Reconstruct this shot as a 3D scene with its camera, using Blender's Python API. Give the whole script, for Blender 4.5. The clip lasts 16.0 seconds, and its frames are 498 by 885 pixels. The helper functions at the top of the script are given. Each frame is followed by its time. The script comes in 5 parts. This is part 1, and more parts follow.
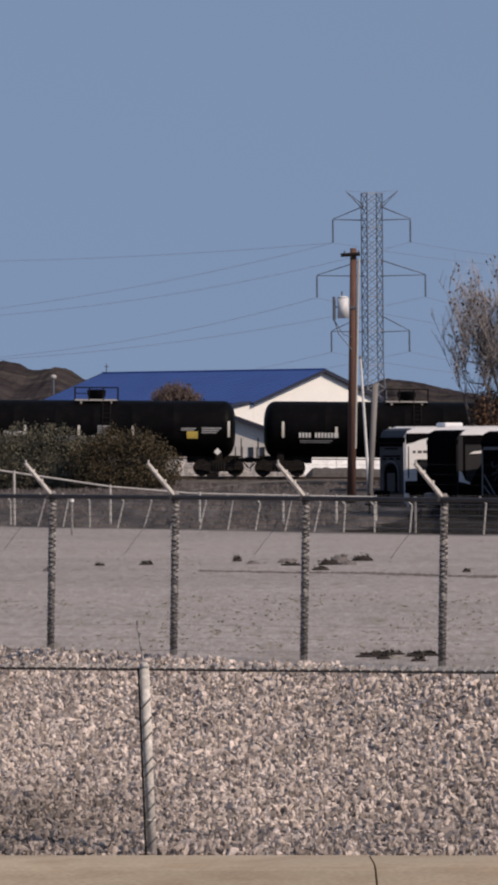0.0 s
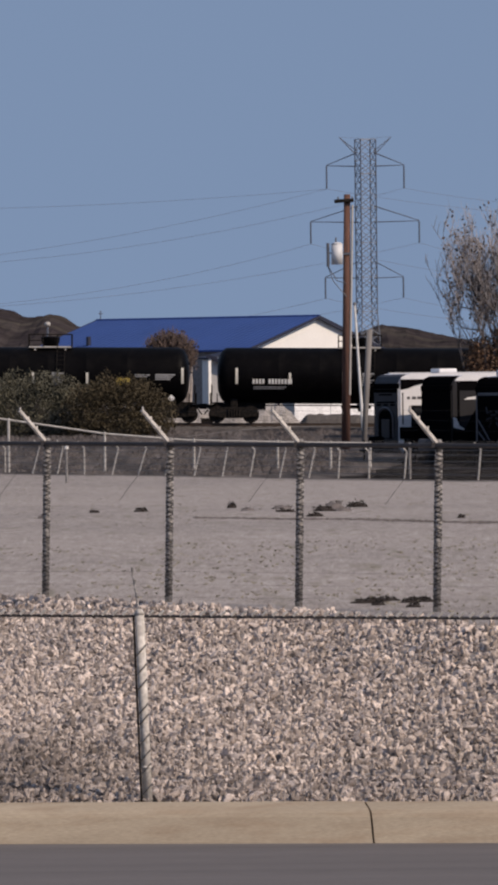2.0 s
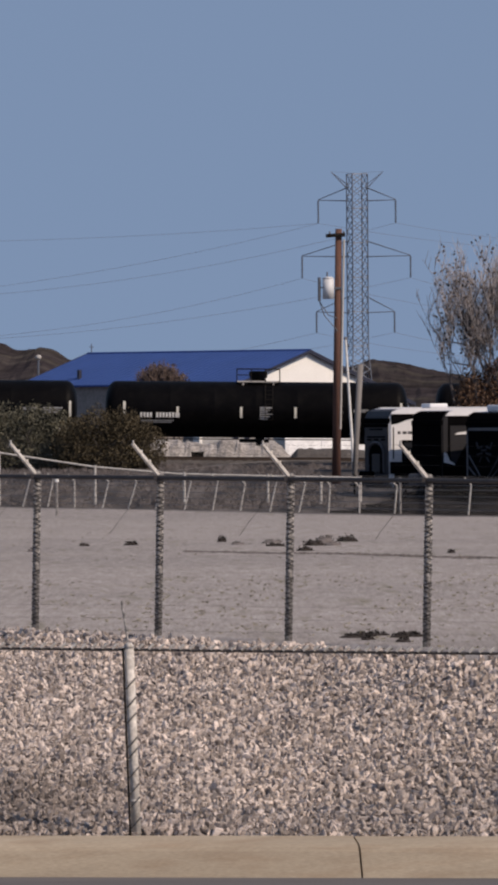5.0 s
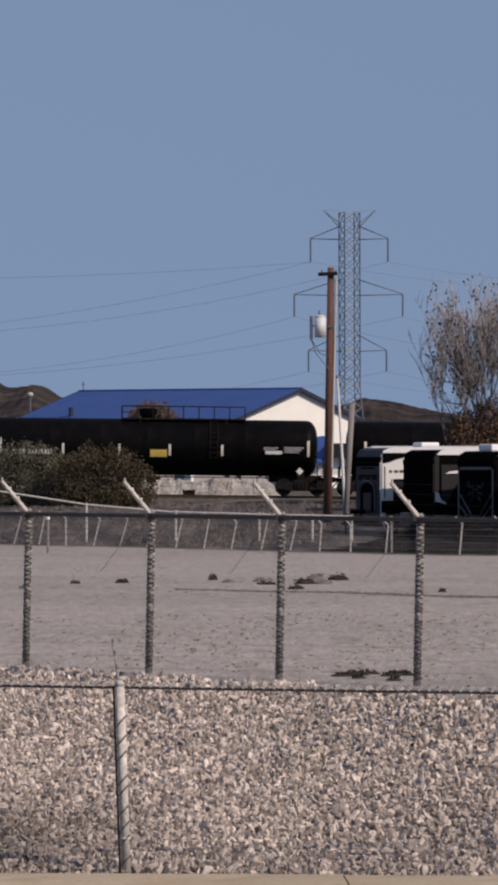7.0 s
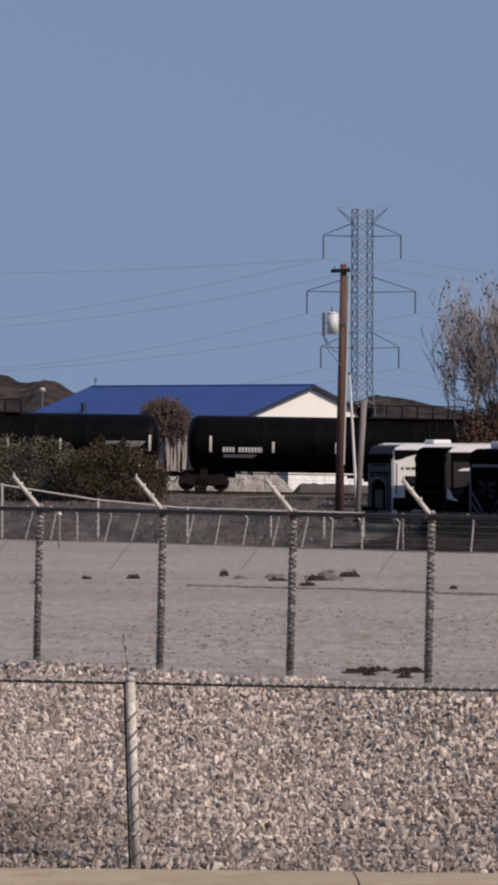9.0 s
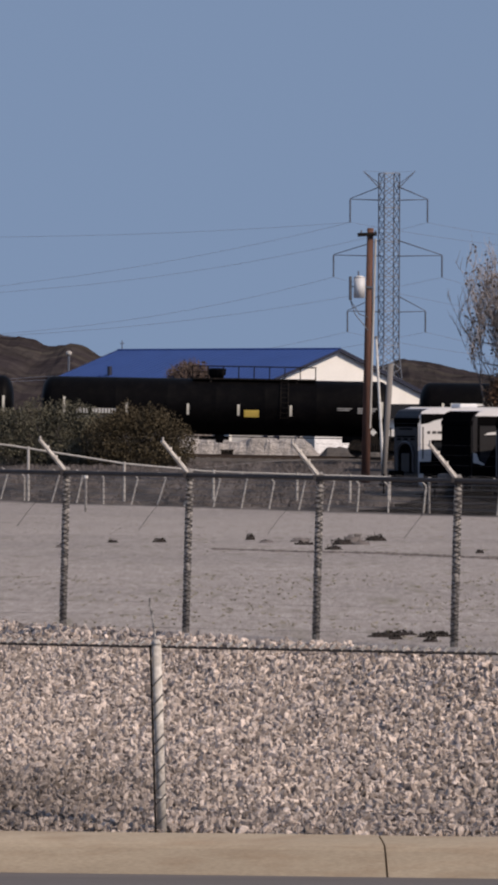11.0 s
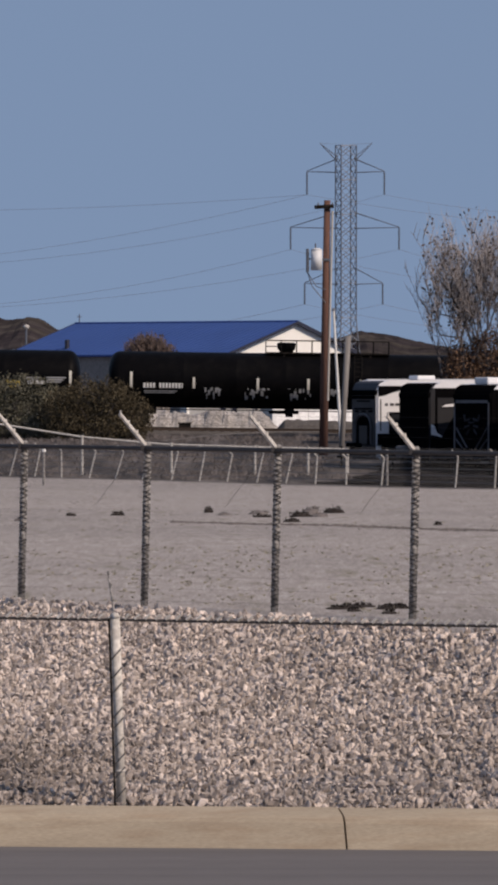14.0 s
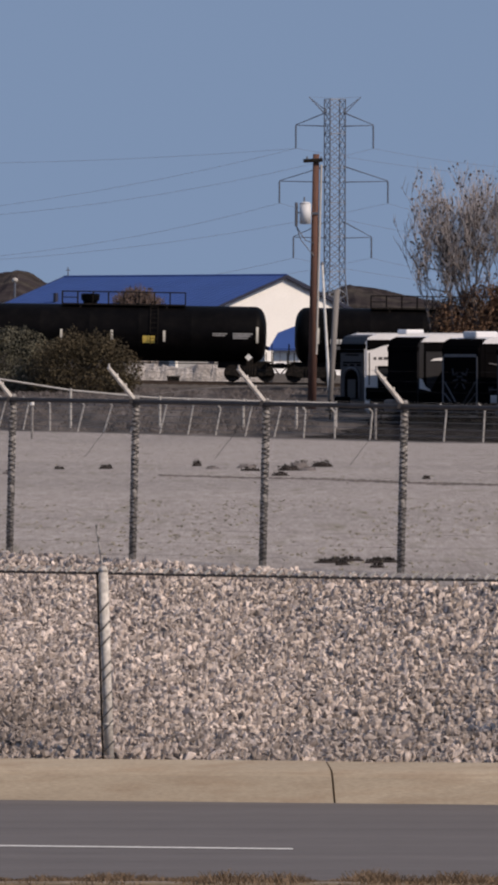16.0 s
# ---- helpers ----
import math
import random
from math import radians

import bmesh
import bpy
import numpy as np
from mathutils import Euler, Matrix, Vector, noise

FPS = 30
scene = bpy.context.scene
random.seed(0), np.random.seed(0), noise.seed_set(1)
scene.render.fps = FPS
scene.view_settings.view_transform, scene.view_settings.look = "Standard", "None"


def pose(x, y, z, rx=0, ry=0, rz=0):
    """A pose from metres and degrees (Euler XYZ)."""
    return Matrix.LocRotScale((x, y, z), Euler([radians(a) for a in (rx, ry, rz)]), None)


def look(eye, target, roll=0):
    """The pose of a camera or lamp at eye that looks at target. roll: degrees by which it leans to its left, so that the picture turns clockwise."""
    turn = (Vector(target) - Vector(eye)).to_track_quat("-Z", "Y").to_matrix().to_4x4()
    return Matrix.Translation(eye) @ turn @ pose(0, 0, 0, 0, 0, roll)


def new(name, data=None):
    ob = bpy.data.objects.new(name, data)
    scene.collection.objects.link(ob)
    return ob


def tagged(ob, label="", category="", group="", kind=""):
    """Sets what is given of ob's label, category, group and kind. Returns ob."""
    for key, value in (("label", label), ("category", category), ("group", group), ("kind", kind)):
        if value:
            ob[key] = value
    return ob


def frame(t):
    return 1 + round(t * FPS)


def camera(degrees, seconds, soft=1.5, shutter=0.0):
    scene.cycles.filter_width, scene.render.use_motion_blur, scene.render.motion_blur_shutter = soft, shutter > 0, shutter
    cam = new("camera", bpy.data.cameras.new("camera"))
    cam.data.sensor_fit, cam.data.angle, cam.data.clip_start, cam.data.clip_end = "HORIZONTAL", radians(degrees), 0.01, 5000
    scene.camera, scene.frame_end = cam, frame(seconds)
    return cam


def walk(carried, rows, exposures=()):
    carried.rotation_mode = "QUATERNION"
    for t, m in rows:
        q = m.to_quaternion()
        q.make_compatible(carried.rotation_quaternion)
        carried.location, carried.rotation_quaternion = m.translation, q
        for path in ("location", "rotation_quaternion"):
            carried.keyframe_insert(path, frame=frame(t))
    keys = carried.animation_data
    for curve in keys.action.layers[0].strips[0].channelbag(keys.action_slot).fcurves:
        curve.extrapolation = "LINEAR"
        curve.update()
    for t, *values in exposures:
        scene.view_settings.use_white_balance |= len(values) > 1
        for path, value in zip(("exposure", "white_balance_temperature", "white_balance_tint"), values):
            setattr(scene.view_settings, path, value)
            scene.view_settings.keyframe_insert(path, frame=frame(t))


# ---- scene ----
# A long zoom shot from a rise beside a road: the camera stays in one spot and only turns.
cam = camera(3.634, 16.0, 3.7)
EYE = 4.3
# seconds, yaw, pitch, roll
TURNS = [
    (0.0, 0.2248, 0.0220, -0.438),
    (0.5, 0.2059, -0.0552, -0.312),
    (1.0, 0.1975, -0.1864, -0.616),
    (1.5, 0.1934, -0.2866, -0.599),
    (2.0, 0.1875, -0.3685, -0.624),
    (2.5, 0.1842, -0.4251, -0.642),
    (3.0, 0.1398, -0.4415, -0.684),
    (3.5, 0.1033, -0.3752, -0.552),
    (4.0, 0.0868, -0.2817, -0.438),
    (6.5, 0.1484, 0.1035, -0.264),
    (7.0, 0.0523, 0.1580, -0.116),
    (7.5, 0.0031, 0.1572, -0.035),
    (8.0, -0.0000, 0.1628, -0.000),
    (8.5, 0.0542, 0.1768, 0.056),
    (9.0, 0.1393, 0.1309, 0.172),
    (9.5, 0.2590, 0.0151, 0.197),
    (10.0, 0.3395, -0.0627, 0.248),
    (12.5, 0.2888, -0.1794, 0.264),
    (13.0, 0.1775, -0.2046, 0.377),
    (13.5, 0.0994, -0.2486, 0.202),
    (14.0, 0.0230, -0.3331, 0.007),
    (14.5, -0.0374, -0.3991, -0.024),
    (15.0, -0.0576, -0.4635, -0.027),
    (15.5, -0.0958, -0.5640, 0.104),
    (16.0, -0.0619, -0.6714, 0.109),
]
walk(cam, [(t, Matrix.Translation((0, 0, EYE)) @ pose(0, 0, 0, 0, 0, y) @ pose(0, 0, 0, 90 + p) @ pose(0, 0, 0, 0, 0, r)) for t, y, p, r in TURNS],
     exposures=[(0.0, 0.0, 8000, 18), (16.0, 0.0, 8000, 18)])

# ---- light ----
world = bpy.data.worlds.new("sky")
scene.world = world
world.use_nodes = True
wn = world.node_tree.nodes
sky = wn.new("ShaderNodeTexSky")
sky.sky_type = "NISHITA"
sky.sun_disc = False
SUN_EL, SUN_AZ = 38.0, 126.0      # degrees above the horizon, clockwise from straight ahead (+y)
sky.sun_elevation, sky.sun_rotation = radians(SUN_EL), radians(SUN_AZ)
sky.altitude, sky.air_density, sky.dust_density, sky.ozone_density = 400, 1.0, 0.2, 3.0
wn["Background"].inputs["Strength"].default_value = 0.122
# clear desert air: the blue reaches down to the skyline
direction = wn.new("ShaderNodeTexCoord")
lift = wn.new("ShaderNodeVectorMath")
lift.operation = "MULTIPLY_ADD"
lift.inputs[1].default_value, lift.inputs[2].default_value = (1, 1, 0.30), (0, 0, 0.32)
world.node_tree.links.new(direction.outputs["Generated"], lift.inputs[0])
world.node_tree.links.new(lift.outputs[0], sky.inputs["Vector"])
world.node_tree.links.new(sky.outputs["Color"], wn["Background"].inputs["Color"])
sun = new("sun", bpy.data.lights.new("sun", "SUN"))
sun.data.energy, sun.data.angle, sun.data.color = 3.2, radians(0.55), (1.0, 0.95, 0.89)
sun_dir = Vector((math.sin(radians(SUN_AZ)) * math.cos(radians(SUN_EL)), math.cos(radians(SUN_AZ)) * math.cos(radians(SUN_EL)), math.sin(radians(SUN_EL))))
sun.matrix_world = look(sun_dir * 50 + Vector((0, 0, 20)), (0, 0, 20))


# ---- materials ----
def material(name, color, rough=0.8, metal=0.0, scale=4.0, vary=0.25, fine=40.0, fine_vary=0.15, bump=0.2, bump_dist=0.01, dirt=None, dirt_amount=0.35, spec=0.5, island=0.0, objrand=0.0, stretch=(1, 1, 1), patch=None):
    """Colour with variation at two scales, an optional dirt colour in patches, and relief."""
    m = bpy.data.materials.new(name)
    m.use_nodes = True
    nt = m.node_tree
    n, l = nt.nodes, nt.links
    b = n["Principled BSDF"]
    b.inputs["Roughness"].default_value = rough
    b.inputs["Metallic"].default_value = metal
    b.inputs["Specular IOR Level"].default_value = spec
    tc = n.new("ShaderNodeTexCoord")
    mp = n.new("ShaderNodeMapping")
    mp.inputs["Scale"].default_value = stretch
    l.new(tc.outputs["Object"], mp.inputs["Vector"])

    def noise_node(s, detail):
        k = n.new("ShaderNodeTexNoise")
        k.inputs["Scale"].default_value, k.inputs["Detail"].default_value = s, detail
        l.new(mp.outputs["Vector"], k.inputs["Vector"])
        return k.outputs["Fac"]

    def ranged(sock, lo, hi):
        r = n.new("ShaderNodeMapRange")
        r.inputs["From Min"].default_value, r.inputs["From Max"].default_value = 0.25, 0.75
        r.inputs["To Min"].default_value, r.inputs["To Max"].default_value = lo, hi
        l.new(sock, r.inputs["Value"])
        return r.outputs["Result"]

    def times(a, c):
        k = n.new("ShaderNodeMath")
        k.operation = "MULTIPLY"
        l.new(a, k.inputs[0]), l.new(c, k.inputs[1])
        return k.outputs[0]

    big, small = noise_node(scale, 4), noise_node(fine, 3)
    val = times(ranged(big, 1 - vary, 1 + vary), ranged(small, 1 - fine_vary, 1 + fine_vary))
    for amount, node, out in ((island, "ShaderNodeNewGeometry", "Random Per Island"), (objrand, "ShaderNodeObjectInfo", "Random")):
        if amount:
            k = n.new(node)
            r = n.new("ShaderNodeMapRange")
            r.inputs["To Min"].default_value, r.inputs["To Max"].default_value = 1 - amount, 1 + amount
            l.new(k.outputs[out], r.inputs["Value"])
            val = times(val, r.outputs["Result"])
    base = n.new("ShaderNodeRGB")
    base.outputs[0].default_value = (*color, 1)
    col = base.outputs[0]
    if dirt:
        mx = n.new("ShaderNodeMix")
        mx.data_type = "RGBA"
        mx.inputs[7].default_value = (*dirt, 1)
        r = n.new("ShaderNodeMapRange")
        r.inputs["From Min"].default_value, r.inputs["From Max"].default_value = 0.45, 0.7
        r.inputs["To Max"].default_value = dirt_amount
        l.new(noise_node(scale * 2.7, 6), r.inputs["Value"])
        l.new(r.outputs["Result"], mx.inputs[0])
        l.new(col, mx.inputs[6])
        col = mx.outputs[2]
    for centre, inner, outer, factor in patch or ():      # round patches with ragged edges that scale the colour
        k = n.new("ShaderNodeVectorMath")
        k.operation = "DISTANCE"
        k.inputs[1].default_value = centre
        l.new(tc.outputs["Object"], k.inputs[0])
        ragged = n.new("ShaderNodeMath")
        ragged.operation = "MULTIPLY_ADD"
        ragged.inputs[1].default_value = 1.6
        l.new(noise_node(1.7, 4), ragged.inputs[0]), l.new(k.outputs["Value"], ragged.inputs[2])
        r = n.new("ShaderNodeMapRange")
        r.inputs["From Min"].default_value, r.inputs["From Max"].default_value = inner + 0.8, outer + 0.8
        r.inputs["To Min"].default_value, r.inputs["To Max"].default_value = factor, 1.0
        l.new(ragged.outputs[0], r.inputs["Value"])
        val = times(val, r.outputs["Result"])
    sc = n.new("ShaderNodeVectorMath")
    sc.operation = "SCALE"
    l.new(col, sc.inputs[0]), l.new(val, sc.inputs["Scale"])
    l.new(sc.outputs[0], b.inputs["Base Color"])
    if bump:
        k = n.new("ShaderNodeBump")
        k.inputs["Strength"].default_value, k.inputs["Distance"].default_value = bump, bump_dist
        l.new(small, k.inputs["Height"])
        l.new(k.outputs["Normal"], b.inputs["Normal"])
    return m


M = {
    "rock": material("rock", (0.374, 0.320, 0.286), 0.9, scale=9, vary=0.2, fine=60, bump=0.3, spec=0.1, island=0.58, objrand=0.35, dirt=(0.25, 0.19, 0.155), dirt_amount=0.45, patch=[((-4.0, 77.4, 0.9), 1.7, 3.6, 0.5), ((2.3, 76.5, 0.7), 0.5, 2.4, 0.84)]),
    "kerb": material("kerb_concrete", (0.395, 0.325, 0.240), 0.9, scale=0.9, vary=0.14, fine=30, bump=0.3, dirt=(0.27, 0.185, 0.12), dirt_amount=0.5, stretch=(0.5, 2.5, 4)),
    "asphalt": material("asphalt", (0.121, 0.110, 0.106), 0.9, scale=0.8, vary=0.28, fine=60, fine_vary=0.3, bump=0.4, stretch=(0.03, 1, 1)),
    "line": material("road_paint", (0.75, 0.74, 0.70), 0.7, scale=3, vary=0.1, fine=70, dirt=(0.3, 0.3, 0.3)),
    "steel": material("galvanised_steel", (0.27, 0.255, 0.243), 0.8, 0.1, scale=9, vary=0.3, fine=34, fine_vary=0.85, dirt=(0.08, 0.07, 0.06), dirt_amount=0.7),
    "palepost": material("dusty_pale_post", (0.58, 0.545, 0.50), 0.85, 0.05, scale=8, vary=0.18, fine=24, fine_vary=0.3, dirt=(0.28, 0.24, 0.20), dirt_amount=0.4),
    "wire": material("galvanised_wire", (0.17, 0.165, 0.16), 0.6, 0.5, scale=10, vary=0.2, bump=0),
    "darkrail": material("weathered_rail", (0.06, 0.055, 0.055), 0.7, 0.4, scale=6, vary=0.25),
    "pale": material("pale_pipe", (0.46, 0.44, 0.41), 0.7, scale=3, vary=0.15, dirt=(0.35, 0.3, 0.25)),
    "tank": material("black_tank_paint", (0.0028, 0.0026, 0.0030), 0.5, scale=0.8, vary=0.3, fine=8, fine_vary=0.25, bump=0.05, dirt=(0.008, 0.007, 0.0065), dirt_amount=0.4, spec=0.05),
    "under": material("grimy_steel", (0.009, 0.008, 0.0075), 0.85, 0.0, scale=3, vary=0.3, dirt=(0.045, 0.034, 0.027), dirt_amount=0.5, spec=0.15),
    "white": material("white_stencil", (0.72, 0.71, 0.68), 0.7, scale=3, vary=0.12, fine=14, fine_vary=0.2, bump=0),
    "grey_mark": material("grey_stencil", (0.30, 0.30, 0.30), 0.7, scale=3, vary=0.2, fine=14, fine_vary=0.4, bump=0),
    "yellow": material("yellow_panel", (0.62, 0.45, 0.10), 0.6, scale=3, vary=0.12, bump=0),
    "strip": material("reflective_strip", (0.66, 0.63, 0.55), 0.5, scale=3, vary=0.1, bump=0),
    "roof": material("blue_roof_steel", (0.032, 0.082, 0.26), 0.5, 0.1, scale=0.5, vary=0.08, fine=6, fine_vary=0.05, bump=0.05, spec=0.3),
    "fascia": material("dark_fascia", (0.014, 0.017, 0.035), 0.6, scale=2, vary=0.15),
    "wall": material("white_siding", (0.80, 0.785, 0.745), 0.8, scale=0.6, vary=0.05, fine=9, fine_vary=0.04, bump=0.1),
    "tanwall": material("tan_siding", (0.27, 0.235, 0.215), 0.85, scale=0.8, vary=0.15, fine=5, fine_vary=0.2),
    "greywall": material("grey_siding", (0.52, 0.50, 0.47), 0.8, scale=0.8, vary=0.1, fine=9),
    "wood": material("pole_wood", (0.13, 0.06, 0.042), 0.9, scale=2, vary=0.35, fine=25, fine_vary=0.25, stretch=(4, 4, 0.35), dirt=(0.04, 0.03, 0.03), dirt_amount=0.6),
    "greywood": material("grey_wood", (0.19, 0.176, 0.166), 0.9, scale=2, vary=0.25, fine=25, stretch=(4, 4, 0.35)),
    # steel tinted bluer for the haze of distance
    "tower": material("hazy_tower_steel", (0.13, 0.15, 0.185), 0.6, 0.5, scale=0.5, vary=0.15, bump=0),
    "insul": material("insulator", (0.10, 0.11, 0.13), 0.5, scale=2, vary=0.1, bump=0),
    "cable": material("overhead_cable", (0.22, 0.26, 0.33), 0.6, 0.3, scale=1, vary=0.1, bump=0),
    "can": material("transformer_paint", (0.62, 0.63, 0.64), 0.5, 0.0, scale=3, vary=0.1),
    "leaf": material("dusty_olive_leaf", (0.112, 0.106, 0.078), 0.85, spec=0.1, scale=0.9, vary=0.35, fine=8, fine_vary=0.2, bump=0, island=0.28),
    "leaf2": material("brown_olive_leaf", (0.082, 0.066, 0.042), 0.85, spec=0.1, scale=0.9, vary=0.35, fine=8, fine_vary=0.2, bump=0, island=0.3),
    "dryleaf": material("rust_dry_leaf", (0.135, 0.074, 0.043), 0.85, scale=0.9, vary=0.3, fine=8, bump=0, island=0.45),
    "twig": material("grey_twig", (0.32, 0.295, 0.297), 0.9, scale=3, vary=0.3, bump=0, island=0.35),
    "bark": material("grey_bark", (0.135, 0.115, 0.108), 0.9, scale=3, vary=0.3, fine=20),
    "palebark": material("pale_dry_stems", (0.42, 0.37, 0.335), 0.9, scale=3, vary=0.3, fine=20),
    "drytwig": material("dry_brown_twig", (0.092, 0.064, 0.054), 0.9, scale=2, vary=0.3, bump=0, island=0.4),
    "drygrass": material("dry_grass", (0.14, 0.095, 0.06), 0.9, scale=1.5, vary=0.5, bump=0, island=0.7),
    "darkscrub": material("dark_scrub", (0.018, 0.014, 0.0125), 0.95, scale=3, vary=0.3, bump=0, island=0.4, spec=0.0),
    "hill": material("desert_hill", (0.037, 0.031, 0.033), 0.95, spec=0.0, scale=0.02, vary=0.3, fine=0.12, fine_vary=0.35, bump=0.6, bump_dist=3.0, dirt=(0.085, 0.075, 0.062), dirt_amount=0.6),
    "rv_black": material("rv_black_gelcoat", (0.004, 0.0038, 0.0042), 0.5, scale=1, vary=0.2, bump=0, spec=0.0),
    "rv_line": material("rv_pale_grey_trim", (0.10, 0.10, 0.107), 0.6, scale=1, vary=0.2, bump=0),
    "rv_cap": material("rv_slate_cap", (0.026, 0.026, 0.031), 0.5, scale=1, vary=0.25, bump=0, spec=0.2),
    "rv_grey": material("rv_grey_gelcoat", (0.022, 0.022, 0.025), 0.5, scale=1, vary=0.2, bump=0, spec=0.2),
    "rv_white": material("rv_white_gelcoat", (0.68, 0.68, 0.69), 0.45, scale=1, vary=0.06, bump=0),
    "rv_mid": material("rv_mid_grey", (0.05, 0.05, 0.057), 0.5, scale=1, vary=0.12, bump=0),
    "glass": material("dark_glass", (0.02, 0.022, 0.026), 0.12, scale=1, vary=0.05, bump=0),
    "tyre": material("tyre_rubber", (0.02, 0.02, 0.02), 0.9, scale=3, vary=0.2),
    # lot gravel, taken near black so its colour holds the trailers' shade too
    "lot": material("shaded_lot_gravel", (0.013, 0.0122, 0.0128), 0.95, spec=0.0, scale=0.4, vary=0.35, fine=5, fine_vary=0.4, stretch=(1, 0.15, 1), dirt=(0.05, 0.046, 0.045), dirt_amount=0.6),
    "leafdot": material("curled_dark_leaf", (0.075, 0.055, 0.046), 0.9, scale=1, vary=0.3, bump=0, island=0.5),
    "dirtridge": material("dark_ridge_dirt", (0.13, 0.105, 0.09), 0.95, scale=2, vary=0.35, bump=0, island=0.3),
    "oliveweed": material("grey_olive_weed", (0.25, 0.225, 0.16), 0.9, scale=1.5, vary=0.4, bump=0, island=0.5),
    "rubble": material("pale_rubble", (0.33, 0.305, 0.285), 0.95, scale=1.5, vary=0.35, fine=9, fine_vary=0.4, bump=0.8, bump_dist=0.08, dirt=(0.10, 0.09, 0.085), dirt_amount=0.6),
    "ballast": material("ballast", (0.085, 0.075, 0.068), 0.95, scale=1.2, vary=0.25, fine=12, fine_vary=0.4, bump=0.6, bump_dist=0.05),
    "rust": material("rusty_rail", (0.07, 0.048, 0.036), 0.7, 0.4, scale=3, vary=0.2),
    "barrier": material("white_concrete", (0.80, 0.79, 0.77), 0.85, scale=0.5, vary=0.15, fine=6, dirt=(0.5, 0.48, 0.46), dirt_amount=0.4),
}


# ---- mesh helpers ----
def part(name, bm, mat, parent, label="", smooth=False):
    me = bpy.data.meshes.new(name)
    bm.to_mesh(me)
    bm.free()
    me.materials.append(M[mat] if isinstance(mat, str) else mat)
    if smooth:
        me.polygons.foreach_set("use_smooth", [True] * len(me.polygons))
    ob = new(name, me)
    if parent is not None:
        ob.parent = parent
    if label:
        tagged(ob, label)
    return ob


def part_at(name, mesh_ob, parent, m):
    """Another object on the same mesh."""
    ob = new(name, mesh_ob.data)
    ob.parent = parent
    ob.matrix_basis = m
    return ob


def thing(name, m, label, category, group="", kind=""):
    ob = new(name)
    ob.matrix_basis = m
    return tagged(ob, label, category, group, kind)


def box(bm, x0, x1, y0, y1, z0, z1, bevel=0.0):
    r = bmesh.ops.create_cube(bm, size=1.0, matrix=Matrix.Translation(((x0 + x1) / 2, (y0 + y1) / 2, (z0 + z1) / 2)) @ Matrix.Diagonal((abs(x1 - x0), abs(y1 - y0), abs(z1 - z0), 1)))
    if bevel:
        edges = list({e for v in r["verts"] for e in v.link_edges})
        bmesh.ops.bevel(bm, geom=edges, offset=bevel, segments=2, affect="EDGES", profile=0.5)
    return bm


def boxed(*args, bevel=0.0):
    return box(bmesh.new(), *args, bevel=bevel)


def tube(bm, p, q, r0, r1=None, n=8):
    p, q = Vector(p), Vector(q)
    d = q - p
    m = Matrix.Translation((p + q) / 2) @ d.to_track_quat("Z", "Y").to_matrix().to_4x4()
    bmesh.ops.create_cone(bm, cap_ends=True, segments=n, radius1=r0, radius2=r0 if r1 is None else r1, depth=d.length, matrix=m)
    return bm


def tubed(p, q, r0, r1=None, n=8):
    return tube(bmesh.new(), p, q, r0, r1, n)


def strand(bm, pts, r, n=4):
    """A thin wire through points."""
    pts = [Vector(p) for p in pts]
    rings = []
    for i, p in enumerate(pts):
        d = (pts[min(i + 1, len(pts) - 1)] - pts[max(i - 1, 0)]).normalized()
        q = d.to_track_quat("Z", "Y")
        rings.append([bm.verts.new(p + q @ Vector((r * math.cos(2 * math.pi * k / n), r * math.sin(2 * math.pi * k / n), 0))) for k in range(n)])
    for a, b in zip(rings, rings[1:]):
        for k in range(n):
            bm.faces.new((a[k], a[(k + 1) % n], b[(k + 1) % n], b[k]))
    return bm


def lathe_x(bm, profile, n=28, zc=0.0):
    """Turn a profile of (x, radius) round the x axis at height zc."""
    rings = []
    for x, r in profile:
        if r < 1e-4:
            rings.append([bm.verts.new((x, 0, zc))])
        else:
            rings.append([bm.verts.new((x, r * math.cos(2 * math.pi * k / n), zc + r * math.sin(2 * math.pi * k / n))) for k in range(n)])
    for a, b in zip(rings, rings[1:]):
        for k in range(n):
            j = (k + 1) % n
            if len(a) == 1:
                bm.faces.new((a[0], b[j], b[k]))
            elif len(b) == 1:
                bm.faces.new((a[k], a[j], b[0]))
            else:
                bm.faces.new((a[k], a[j], b[j], b[k]))
    bmesh.ops.recalc_face_normals(bm, faces=bm.faces)
    return bm


def prism(bm, outline, y0, y1):
    """Extrude an (x, z) outline along y."""
    a = [bm.verts.new((x, y0, z)) for x, z in outline]
    b = [bm.verts.new((x, y1, z)) for x, z in outline]
    bm.faces.new(a)
    bm.faces.new(b[::-1])
    for i in range(len(a)):
        j = (i + 1) % len(a)
        bm.faces.new((a[j], a[i], b[i], b[j]))
    bmesh.ops.recalc_face_normals(bm, faces=bm.faces)
    return bm


def raw(name, verts, faces, mat, parent=None, label=""):
    me = bpy.data.meshes.new(name)
    me.from_pydata(verts, [], faces)
    me.materials.append(M[mat] if isinstance(mat, str) else mat)
    me.update()
    ob = new(name, me)
    ob.parent = parent
    if label:
        tagged(ob, label)
    return ob


# ---- the ground ----
def kerb_y(x):
    return 74.7 - 0.145 * max(-150, min(150, x))


def border_y(x):
    """Where the rock bank gives way to the level field."""
    return max(kerb_y(x) + 2.6, min(98.0, 86.3 - 2.25 * x + 0.5 * noise.noise((x * 0.9, 3.1, 0))))


